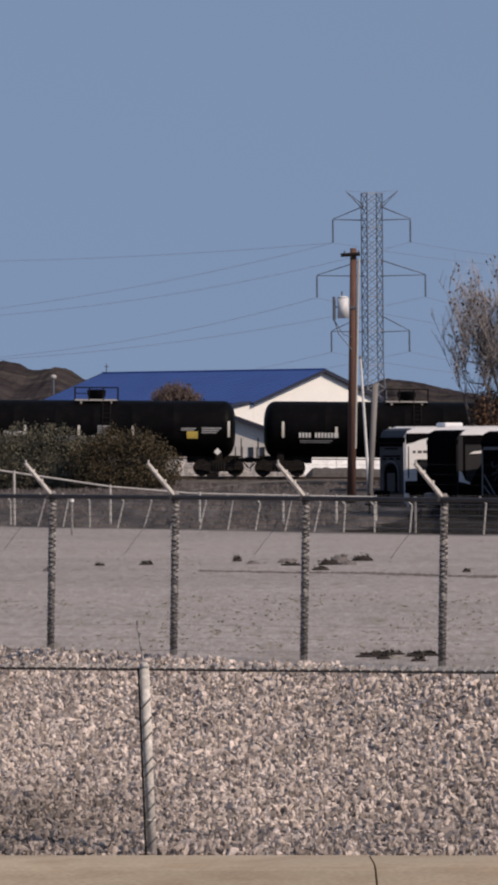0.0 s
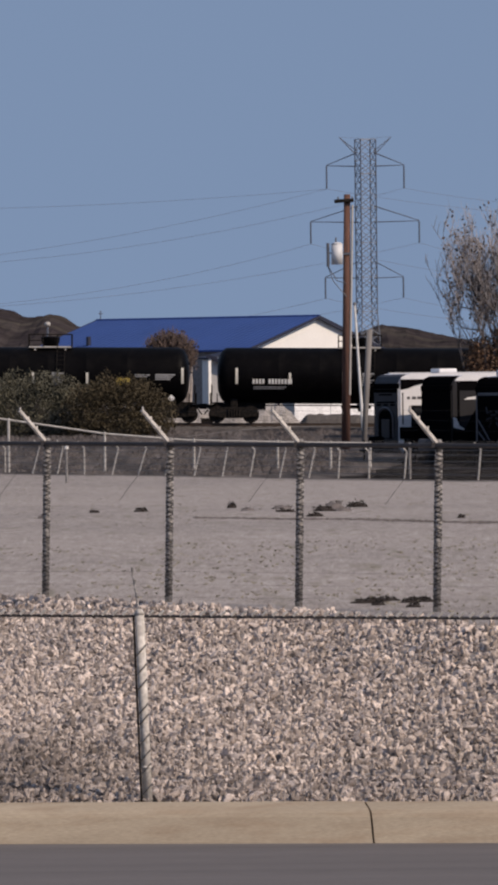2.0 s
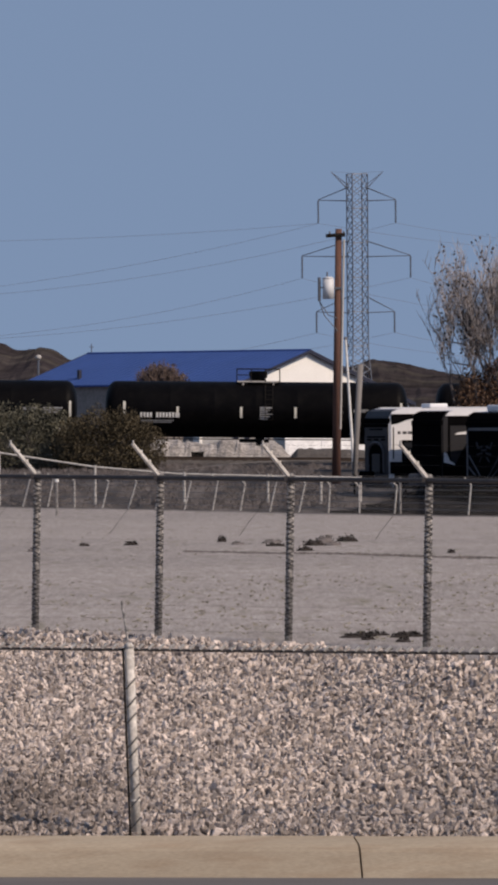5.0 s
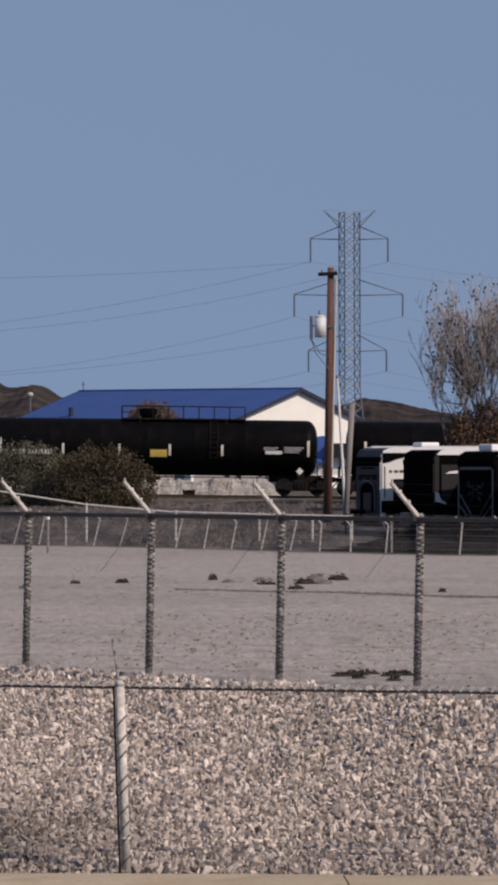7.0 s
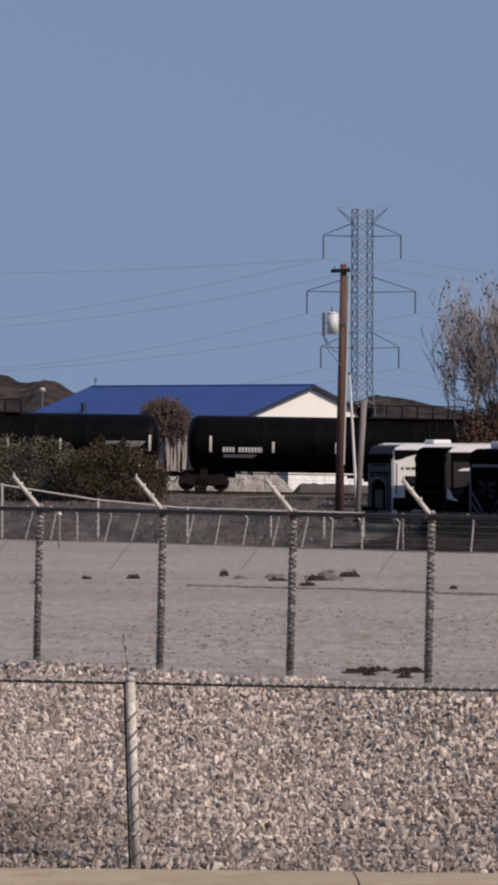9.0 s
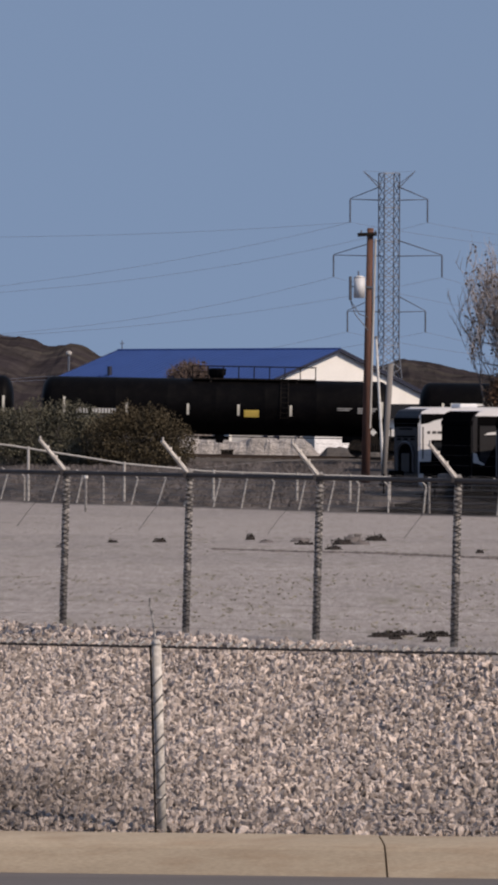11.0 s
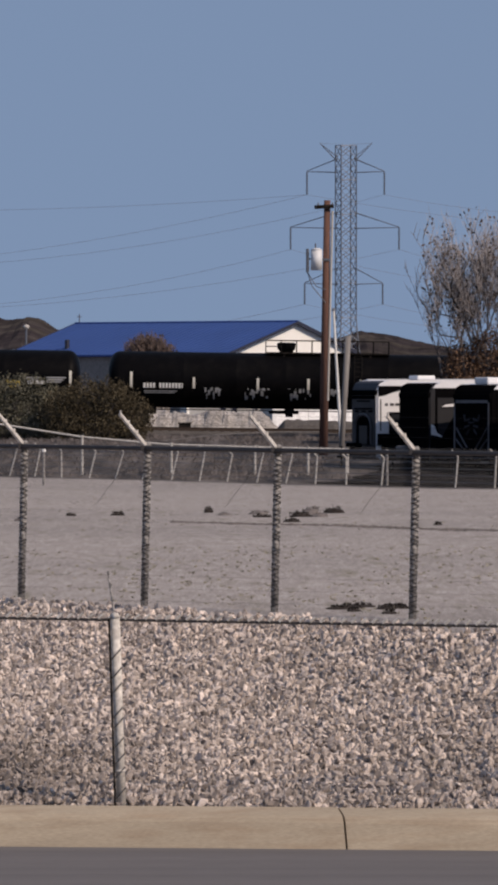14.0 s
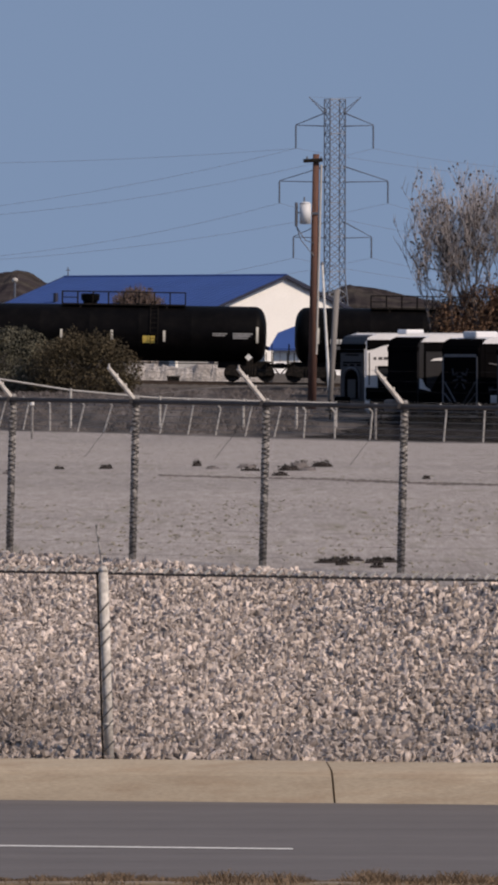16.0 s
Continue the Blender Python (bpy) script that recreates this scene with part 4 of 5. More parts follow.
# white barrier and stored pipes behind the track
def build_barrier():
    wall = thing("concrete_wall", Matrix.Translation((0, 434.6, 0)), "low white sloping concrete wall behind the railway track", "wall", kind="structure")
    for i in range(12):
        x = 1.1 + i * 2.0
        h = 3.62 + 0.05 * math.sin(i * 1.7) - 0.0105 * x
        part("wall_panel", boxed(x + 0.01, x + 1.99, -0.12, 0.12, -0.9, (h - 2.5) / 0.766, bevel=0.03), "barrier", wall).matrix_basis = Matrix.Translation((0, -0.9, 2.5)) @ pose(0, 0, 0, -40)
    # heaps behind the track: pale rubble up to the wall, then a dark earth berm in front of it
    for name, x0, x1, y0, high, rough, mat, label in (("rubble_mound", -22, 2.4, 429.6, 3.42, 1.0, "rubble", "long low heap of pale grey rubble behind the track"),
                                               ("earth_berm", 0.6, 26, 427.6, 3.02, 0.45, "ballast", "low dark earth berm in front of a white wall")):
        cols, deep = 150, 8
        verts = []
        for j in range(deep + 1):
            for i in range(cols + 1):
                x, f = x0 + (x1 - x0) * i / cols, j / deep
                end = max(0.0, min(1.0, (x1 - x) / 1.8, (x - x0) / 1.2))
                crest = high - 0.0105 * x + rough * (0.3 * noise.noise((x * 0.7, 1.0, y0)) + 0.18 * noise.noise((x * 2.6, f * 4, 3)))
                lump = 0.12 * rough * noise.noise((x * 3.1, f * 9, 8))
                verts.append((x, y0 + 4.4 * f, 1.7 + (crest - 1.7) * end * math.sin(math.pi * min(1.0, 0.08 + f * 0.84)) + lump))
        w = cols + 1
        faces = [(j * w + i, j * w + i + 1, (j + 1) * w + i + 1, (j + 1) * w + i) for j in range(deep) for i in range(cols)]
        tagged(raw(name, verts, faces, mat), label, "mound", kind="structure")


build_barrier()


# ---- lattice tower and its cables ----
def build_tower():
    y = 900
    c = at(607, 822, y)
    k = y / 13900
    T = thing("pylon", Matrix.Translation((c.x, y, 1.5)), "grey steel lattice transmission tower with six crossarms", "pylon")

    def z(py):
        return EYE + (824 - py) * k - 1.5

    def x(px):
        return (px - 606) * k

    wt, wb = 0.93, 1.8                    # half widths aloft and at the foot
    zt = z(379)
    turned = Matrix.Rotation(radians(20), 3, "Z")

    def hw(h):
        return wt + (wb - wt) * max(0.0, 1 - h / z(690))

    levels = [zt * k / 24 for k in range(25)]
    for sx in (-1, 1):
        for sy in (-1, 1):
            part("leg", strand(bmesh.new(), [turned @ Vector((sx * hw(a), sy * hw(a), a)) for a in levels], 0.066, 4), "tower", T)
    for face in range(4):
        bm = bmesh.new()
        rot = turned @ Matrix.Rotation(face * math.pi / 2, 3, "Z")
        for i, (a, b) in enumerate(zip(levels, levels[1:])):
            A, B = hw(a), hw(b)
            tube(bm, rot @ Vector((-A, -A, a)), rot @ Vector((B, -B, b)), 0.046, n=3)
            tube(bm, rot @ Vector((A, -A, a)), rot @ Vector((-B, -B, b)), 0.046, n=3)
            if i % 3 == 2:
                tube(bm, rot @ Vector((-B, -B, b)), rot @ Vector((B, -B, b)), 0.046, n=3)
        tagged(part("bracing", bm, "tower", T), kind="stuff")
    for sx, tip in ((-1, 560), (1, 652)):
        bm = bmesh.new()
        for sy in (-1, 1):
            tube(bm, (sx * wt, sy * wt, z(408)), (x(tip), 0, z(375)), 0.045, n=4)
            tube(bm, (sx * wt, sy * wt, z(400)), (x(tip), 0, z(375)), 0.03, n=4)
        tube(bm, (x(tip), 0, z(375)), (sx * wt * 0.3, 0, z(377)), 0.018, n=3)
        part("peak_arm", bm, "tower", T)
    for top, low, l_tip, r_tip, drop in ((402, 425, 537, 674, 466), (497, 524, 508, 700, 563), (595, 623, 533, 671, 660)):
        for sx, tip in ((-1, l_tip), (1, r_tip)):
            bm = bmesh.new()
            for sy in (-1, 1):
                tube(bm, (sx * wt, sy * wt, z(top)), (x(tip), 0, z(low) + 0.05), 0.042, n=4)
                tube(bm, (sx * wt, sy * wt, z(low) - 0.1), (x(tip), 0, z(low)), 0.042, n=4)
            arm = part("crossarm", bm, "tower", T)
            bm = tubed((x(tip), 0, z(low)), (x(tip), 0, z(drop)), 0.075, n=6)
            for q in range(9):
                zz = z(low) + (z(drop) - z(low)) * (q + 0.7) / 9.5
                tube(bm, (x(tip), 0, zz), (x(tip), 0, zz - 0.09), 0.16, 0.10, 6)
            part("insulator", bm, "insul", arm, "dark insulator string")
    # cables: start at an insulator, sag away to both sides of the line
    for tip, drop, run in ((537, 466, (-60, 494, 5)), (537, 466, (-60, 578, 10)), (674, 466, (-60, 590, 18)), (508, 563, (-60, 664, 14)), (700, 563, (-60, 668, 16)), (533, 660, (-60, 745, 14)), (671, 660, (-60, 750, 16)),
                           (537, 466, (960, 520, 6)), (674, 466, (960, 503, 5)), (508, 563, (960, 640, 12)), (700, 563, (960, 612, 8)), (533, 660, (960, 715, 10)), (671, 660, (960, 700, 8))):
        ex, ey, sag = run
        pts = []
        for n_ in range(31):
            f = n_ / 30 * 2.2                   # runs on well past the view
            px_ = tip + (ex - tip) * f
            py_ = drop + (ey - drop) * f + sag * 4 * f * (1 - f) * (1 if f < 1 else 0.4)
            pts.append((x(px_), 0.0, max(3.0, z(py_))))
        part("cable", strand(bmesh.new(), pts, 0.021, 3), "cable", T)


build_tower()


# ---- poles by the track ----
def build_poles():
    y = 365
    base, top = at(567, 905, y), at(574, 474, y)
    P = thing("utility_pole", Matrix.Translation((base.x, y, base.z)), "reddish weathered wooden utility pole with a grey transformer", "utility pole")
    t = top - base
    part("pole", tubed((0, 0, -0.6), t, 0.21, 0.15, 14), "wood", P, "red-brown weathered pole", True)
    bm = boxed(-0.48, 0.42, -0.08, 0.08, -0.085, 0.085, bevel=0.015)
    arm = part("crossarm", bm, "under", P, "short dark crossarm")
    arm.matrix_basis = Matrix.Translation((t.x - 0.12, -0.2, t.z - 0.30)) @ pose(0, 0, 0, 0, -3, 0)
    for dx in (-0.36, 0.3):
        bm = tubed((t.x + dx - 0.06, -0.2, t.z - 0.28), (t.x + dx - 0.06, -0.2, t.z - 0.12), 0.05, 0.035, 8)
        part("insulator", bm, "insul", arm).matrix_basis = arm.matrix_basis.inverted()
    can = at(555, 598, y) - base
    bm = tubed((can.x, -0.15, can.z), (can.x, -0.15, can.z + 0.95), 0.27, n=14)
    tube(bm, (can.x, -0.15, can.z + 0.95), (can.x, -0.15, can.z + 1.03), 0.29, 0.14, 14)
    tr = part("transformer", bm, "can", P, "pale grey transformer can", True)
    part("bushing", tubed((can.x - 0.05, -0.15, can.z + 1.03), (can.x - 0.05, -0.15, can.z + 1.25), 0.04, n=6), "insul", tr)
    part("conduit", tubed((0.21, -0.1, 2.0), (t.x + 0.24, -0.1, t.z - 0.5), 0.05, n=8), "pale", P, "pale conduit strapped to the pole")
    part("bracket", boxed(can.x + 0.2, t.x + 0.1, -0.2, -0.1, can.z + 0.45, can.z + 0.55), "insul", P)
    bm = tubed((can.x - 0.42, -0.15, can.z - 0.1), (can.x - 0.42, -0.15, can.z + 1.0), 0.07, n=8)
    part("fuse_cutout", bm, "insul", P, "dark fuse cutout")
    part("fuse_bracket", boxed(can.x - 0.42, can.x, -0.18, -0.12, can.z + 0.5, can.z + 0.56), "insul", P)
    for s in (1, -1):
        pts = [(can.x - 0.42, -0.15, can.z - 0.1), (can.x - 0.1 * s - 0.1, -0.15, can.z - 0.75), (t.x * 0.55, -0.2, can.z - 1.2 - 0.3 * s)]
        part("lead_wire", strand(bmesh.new(), pts, 0.02, 4), "insul", P)
    # thin white pole and grey stub pole beside it
    y = 362
    a, b = at(600, 905, y), at(585, 668, y)
    W = thing("white_pole", Matrix.Translation((a.x, y, a.z)), "thin white leaning metal pole", "pole")
    bm = tubed((0, 0, -0.6), b - a, 0.075, 0.05, 8)
    part("shaft", bm, "white", W)
    part("pole_cap", tubed(b - a - Vector((0, 0, 0.05)), b - a + Vector((0, 0, 0.08)), 0.09, 0.05, 8), "insul", W)
    y = 360
    a, b = at(596, 960, y), at(611, 714, y)
    G = thing("stub_pole", Matrix.Translation((a.x, y, a.z)), "short grey weathered wooden stub pole", "pole")
    part("shaft", tubed((0, 0, -0.3), b - a, 0.12, 0.14, 10), "greywood", G, "", True)
    # floodlight pole against the hill
    y = 560
    a, b = at(39, 770, y), at(41, 703, y)
    L = thing("light_pole", Matrix.Translation((a.x, y, 2.3)), "grey lamp pole with a round white head", "lamp pole")
    part("shaft", tubed((0, 0, 0), (b.x - a.x, 0, b.z - 2.3), 0.09, 0.07, 8), "tower", L)
    bm = bmesh.new()
    bmesh.ops.create_uvsphere(bm, u_segments=12, v_segments=8, radius=0.22, matrix=Matrix.Translation((b.x - a.x, 0, b.z - 2.1)) @ Matrix.Diagonal((1, 0.7, 0.8, 1)))
    part("lamp_head", bm, "pale", L, "round white lamp head", True)


build_poles()


# ---- far fence, pipe rail ----
def build_far_fence():
    F = thing("perimeter_fence", pose(0, 0, 0), "old wire fence with leaning pale posts along the field's far edge", "fence", kind="structure")
    rng = random.Random(4)
    posts = []
    x = -15.0
    i = 0
    while x < 14:
        y = field_edge_y(x)
        g = ground_z(x, y)
        lean = (0.30 if x < 2 else 0.10) * rng.uniform(0.7, 1.25)
        if rng.random() < 0.12:
            lean = 0.0
        h = rng.uniform(1.02, 1.2)
        bm = bmesh.new()
        tube(bm, (0, 0, -0.1), (lean, 0, h), 0.038, 0.034, 7)
        tube(bm, (lean, 0, h), (lean - 0.25, -0.12, h + 0.26), 0.034, 0.028, 6)
        o = part("post", bm, "pale", F, "leaning pale steel post")
        o.matrix_basis = Matrix.Translation((x, y, g))
        posts.append(Vector((x + lean, y, g)))
        x += 1.17 + (0.16 if x > 3 else 0) + rng.uniform(-0.06, 0.06)
        i += 1
    for z in (0.2, 0.45, 0.7, 0.95, 1.12):
        part("wire", strand(bmesh.new(), [p + Vector((-0.28 * (1.1 - z), 0, z)) for p in posts], 0.012, 3), "insul", F)
    # a few round-topped marker posts
    for px, top in ((72, 910), (680, 915)):
        x = (px - 441) / 13900 * 300
        g = ground_z(x, 300)
        M_ = thing("marker_post", Matrix.Translation((x, 300, g)), "slim marker post with a white cap", "post")
        h = EYE + (822 - top) / 13900 * 300 - g
        part("shaft", tubed((0, 0, -0.1), (0, 0, h - 0.2), 0.05, n=8), "steel", M_)
        part("cap", tubed((0, 0, h - 0.2), (0, 0, h), 0.085, 0.06, 8), "white", M_, "white plastic cap")


build_far_fence()


def build_pipe_fence():
    F = thing("pipe_fence", pose(0, 0, 0), "pale sagging pipe rail fence on uprights", "fence", kind="structure")
    y = 335
    pts = [at(px, py, y) for px, py in ((-190, 848), (-60, 862), (140, 893), (285, 906), (450, 911), (610, 915))]
    for a, b in zip(pts, pts[1:]):
        part("rail", tubed(a, b, 0.042, n=8), "pale", F)
    low = [at(px, py, 338) for px, py in ((285, 900), (372, 890), (470, 884), (560, 884))]
    for a, b in zip(low, low[1:]):
        part("rail", tubed(a, b, 0.02, n=6), "greywood", F)
    for px in (-110, -30, 140, 298, 446, 540, 610):
        p = next(a.lerp(b, (at(px, 0, y).x - a.x) / (b.x - a.x)) for a, b in zip(pts, pts[1:]) if a.x <= at(px, 0, y).x <= b.x + 1e-6)
        part("upright", tubed((p.x, y, ground_z(p.x, y) - 0.1), (p.x, y, p.z + 0.08), 0.055, n=8), "pale", F)


build_pipe_fence()


# ---- plants ----
def leaves(rng, blobs, count, size, up=0.3):
    """Small leaf quads scattered through overlapping ellipsoids, denser towards their surface."""
    verts, faces = [], []
    total = sum(b[3] * b[4] * b[5] for b in blobs)
    for (cx, cy, cz, rx, ry, rz) in blobs:
        n = int(count * rx * ry * rz / total)
        for _ in range(n):
            d = Vector((rng.gauss(0, 1), rng.gauss(0, 1), rng.gauss(0, 1))).normalized()
            wob = 1 + 0.28 * noise.noise((d.x * 2.2 + cx, d.y * 2.2 + cy, d.z * 2.2 + cz)) + 0.14 * noise.noise((d.x * 6 + cx, d.y * 6, d.z * 6))
            r = rng.random() ** 0.30 * wob
            c = Vector((cx + d.x * r * rx, cy + d.y * r * ry, cz + d.z * r * rz))
            if c.z < 0.03:
                continue
            s = size * rng.uniform(0.5, 1.5)
            q = Euler((rng.uniform(-1.2, 1.2), rng.uniform(-1.2, 1.2), rng.uniform(0, 6.3))).to_quaternion()
            k = len(verts)
            for u, v in ((-0.5, 0), (0, -0.22), (0.5, 0.05), (0, 0.22)):
                verts.append(tuple(c + q @ Vector((u * s, v * s, 0.1 * s * u))))
            faces.append((k, k + 1, k + 2, k + 3))
    return verts, faces


def stems(rng, n, spread, h, r):
    bm = bmesh.new()
    for _ in range(n):
        a = rng.uniform(0, 6.3)
        p = Vector((rng.uniform(-0.3, 0.3) * spread, rng.uniform(-0.2, 0.2) * spread, -0.1))
        q = p + Vector((math.cos(a) * spread * 0.5, math.sin(a) * spread * 0.3, h * rng.uniform(0.6, 1)))
        m = p.lerp(q, 0.5) + Vector((rng.uniform(-0.1, 0.1), 0, 0.15 * h * rng.random()))
        tube(bm, p, m, r, r * 0.7, 5)
        tube(bm, m, q, r * 0.7, r * 0.3, 5)
    return bm


def build_bush(px, y, blobs, count, mat, label, seed, size=0.125, tall=1.16):
    rng = random.Random(seed)
    x = (px - 441) / 13900 * y
    B = thing("bush", Matrix.Translation((x, y, ground_z(x, y))) @ Matrix.Diagonal((1, 1, tall, 1)), label, "bush")
    part("stem_tangle", stems(rng, 26, 2.6, 2.0, 0.05), "bark", B)
    v, f = leaves(rng, blobs, count, size)
    o = raw("foliage", v, f, mat, B)
    tagged(o, kind="stuff")


build_bush(12, 404, [(-2.6, 0, 1.2, 1.7, 1.3, 1.5), (-0.9, 0.2, 1.3, 1.7, 1.4, 1.75), (0.9, -0.1, 1.3, 1.6, 1.3, 1.7), (2.3, 0, 1.0, 1.3, 1.2, 1.4), (-4.6, 0, 0.9, 1.5, 1.2, 1.3), (0.0, -0.5, 0.7, 3.2, 1.2, 0.9)], 34000, "leaf",
           "wide dusty olive-green desert bush", 21)
build_bush(176, 402, [(-1.0, 0, 1.5, 1.5, 1.3, 1.8), (0.5, 0.1, 1.4, 1.4, 1.3, 1.75), (1.5, 0, 1.0, 1.15, 1.1, 1.3), (-2.0, -0.2, 1.1, 1.3, 1.1, 1.5), (0, -0.4, 0.6, 2.4, 1.2, 0.8)], 30000, "leaf2",
           "rounded brownish olive desert bush", 22, tall=1.0)


def grow(bm, rng, p, d, length, r, depth, tips, lift):
    """A branch with its side branches, as tapering tubes."""
    segs = 3
    for k in range(segs):
        d = (d + Vector((rng.uniform(-0.16, 0.16), rng.uniform(-0.16, 0.16), lift * rng.random()))).normalized()
        q = p + d * (length / segs)
        tube(bm, p, q, r, r * 0.78, 5 if r > 0.03 else 3)
        p, r = q, r * 0.78
        if depth > 0 and k > 0:
            for _ in range(rng.choice((1, 2))):
                a = rng.uniform(0, 6.3)
                side = Vector((math.cos(a), math.sin(a) * 0.8, 0.55 + 0.5 * rng.random())).normalized()
                grow(bm, rng, p, (d * 0.75 + side * 0.65).normalized(), length * rng.uniform(0.5, 0.72), max(0.016, r * 0.62), depth - 1, tips, lift)
    tips.append((p.copy(), d.copy()))


def sprigs(rng, tips, each, reach, r, spread=0.7):
    """Fine three-sided twigs that fan out from branch tips."""
    v, f = [], []
    for p, d in tips:
        for _ in range(each):
            w = (d + Vector((rng.uniform(-spread, spread), rng.uniform(-spread, spread) * 0.7, rng.uniform(-0.15, 0.45)))).normalized()
            a = p - d * rng.uniform(0.0, 0.5)
            m = a + w * reach * rng.uniform(0.3, 0.6)
            e = m + (w + Vector((rng.uniform(-0.4, 0.4), 0, rng.uniform(0, 0.5)))).normalized() * reach * rng.uniform(0.3, 0.6)
            k = len(v)
            for c, q in ((a, r), (m, r * 0.8)):
                v += [tuple(c + Vector((q, 0, 0))), tuple(c + Vector((-q * 0.5, q * 0.87, 0))), tuple(c + Vector((-q * 0.5, -q * 0.87, 0)))]
            v.append(tuple(e))
            for i in range(3):
                j = (i + 1) % 3
                f += [(k + i, k + j, k + 3 + j, k + 3 + i), (k + 3 + i, k + 3 + j, k + 6)]
    return v, f


def scatter_leaves(rng, tips, chance, each, size):
    v, f = [], []
    for p, d in tips:
        if rng.random() > chance:
            continue
        for _ in range(each):
            c = p + Vector((rng.uniform(-0.3, 0.3), rng.uniform(-0.3, 0.3), rng.uniform(-0.35, 0.4)))
            q = Euler((rng.uniform(0, 3), rng.uniform(0, 3), rng.uniform(0, 6))).to_quaternion()
            k, s_ = len(v), size * rng.uniform(0.6, 1.4)
            for a, b in ((-1, 0), (0, -0.6), (1, 0), (0, 0.6)):
                v.append(tuple(c + q @ Vector((a * s_, b * s_, 0))))
            f.append((k, k + 1, k + 2, k + 3))
    return v, f


def build_tree():
    rng = random.Random(8)
    y = 408
    x = (875 - 441) / 13900 * y
    T = thing("bare_tree", Matrix.Translation((x, y, ground_z(x, y))), "tall nearly leafless grey tree with upright branches and rusty leaves below", "tree")
    bm, tips = bmesh.new(), []
    for dx, lean, r in ((-1.85, -0.03, 0.20), (-1.75, -0.13, 0.13), (-1.5, 0.05, 0.15), (-0.9, -0.04, 0.15), (-0.45, 0.08, 0.17), (0.1, 0.0, 0.19), (0.6, 0.1, 0.15), (1.2, 0.0, 0.18), (1.9, 0.08, 0.15), (2.6, 0.04, 0.15), (-2.1, -0.02, 0.09), (-1.2, -0.06, 0.09), (-0.2, 0.03, 0.09), (0.9, -0.05, 0.09)):
        grow(bm, rng, Vector((dx, rng.uniform(-0.5, 0.5), -0.2)), Vector((lean, rng.uniform(-0.1, 0.1), 1)).normalized(), (4.7 if dx < -1 else 5.0) * rng.uniform(0.9, 1.03), r, 4, tips, 0.12)
    # long side branches that reach out over the lot
    side = []
    for z, lift, reach in ((6.2, 0.22, 1.5), (7.2, 0.20, 1.7), (5.2, 0.12, 1.0), (4.4, 0.1, 0.9)):
        grow(bm, rng, Vector((-1.95, 0, z)), Vector((-1, 0.1, lift)).normalized(), reach, 0.05, 1, side, 0.03)
    part("trunk", bm, "bark", T, "grey upright trunks and branches")
    tips = [(p, d) for p, d in tips if p.x > -3.8 and p.z < 12.0]
    v, f = sprigs(rng, tips, 3, 0.9, 0.011)
    w, g = sprigs(rng, side, 3, 0.5, 0.012)
    f += [tuple(i + len(v) for i in q) for q in g]
    v += w
    tagged(raw("twig_mass", v, f, "twig", T, "haze of fine pale grey twigs"), kind="stuff")
    v, f = scatter_leaves(rng, tips + side, 0.42, 3, 0.09)
    tagged(raw("curled_leaves", v, f, "leafdot", T, "sparse curled dark leaves"), kind="stuff")
    v, f = leaves(rng, [(-1.7, 0, 3.5, 1.3, 1.2, 1.5), (0.1, 0, 4.1, 1.8, 1.4, 1.6), (2.2, 0, 4.7, 2.0, 1.4, 2.1), (0.4, 0, 2.3, 3.4, 1.6, 1.6)], 26000, 0.17)
    tagged(raw("dry_leaves", v, f, "dryleaf", T, "rust-brown dry leaves"), kind="stuff")


build_tree()


def build_dead_shrub():
    rng = random.Random(14)
    y = 446
    x = (262 - 441) / 13900 * y
    S = thing("dead_shrub", Matrix.Translation((x, y, ground_z(x, y))), "dead shrub of pale stems with a brown twiggy top", "shrub")
    bm, tips = bmesh.new(), []
    for k in range(95):
        p = Vector((rng.uniform(-0.5, 0.95), rng.uniform(-0.45, 0.45), -0.1))
        q = p + Vector((rng.uniform(-0.28, 0.22), rng.uniform(-0.2, 0.2), rng.uniform(2.9, 3.9)))
        m = p.lerp(q, 0.5) + Vector((rng.uniform(-0.12, 0.12), 0, 0))
        r = rng.uniform(0.035, 0.095)
        tube(bm, p, m, r, r * 0.9, 5)
        tube(bm, m, q, r * 0.9, r * 0.6, 5)
        # dead side stalks lean against the skirt
        tube(bm, m, m + Vector((rng.uniform(-0.25, 0.25), -0.1, rng.uniform(-0.9, 0.9))), r * 0.5, r * 0.2, 4)
        tips.append((q, (q - m).normalized()))
    part("stem_tangle", bm, "palebark", S, "pale bleached upright stems")
    crown = []
    while len(crown) < 620:
        a, q = rng.uniform(-1.55, 1.2), rng.uniform(3.5, 5.55)
        if (abs(a + 0.15) / 1.4) ** 2 + ((q - 4.3) / 1.35) ** 2 < 1 + 0.5 * noise.noise((a * 2.0, q * 2.0, 1.0)):
            crown.append((Vector((a, rng.uniform(-0.7, 0.7), q)), Vector((a * 0.35, 0, 1)).normalized()))
    v, f = sprigs(rng, crown, 4, 0.7, 0.018, 0.6)
    tagged(raw("twig_mass", v, f, "drytwig", S, "brown tangled twigs"), kind="stuff")
    v, f = scatter_leaves(rng, crown, 0.9, 6, 0.075)
    tagged(raw("dry_leaves", v, f, "drytwig", S), kind="stuff")


build_dead_shrub()


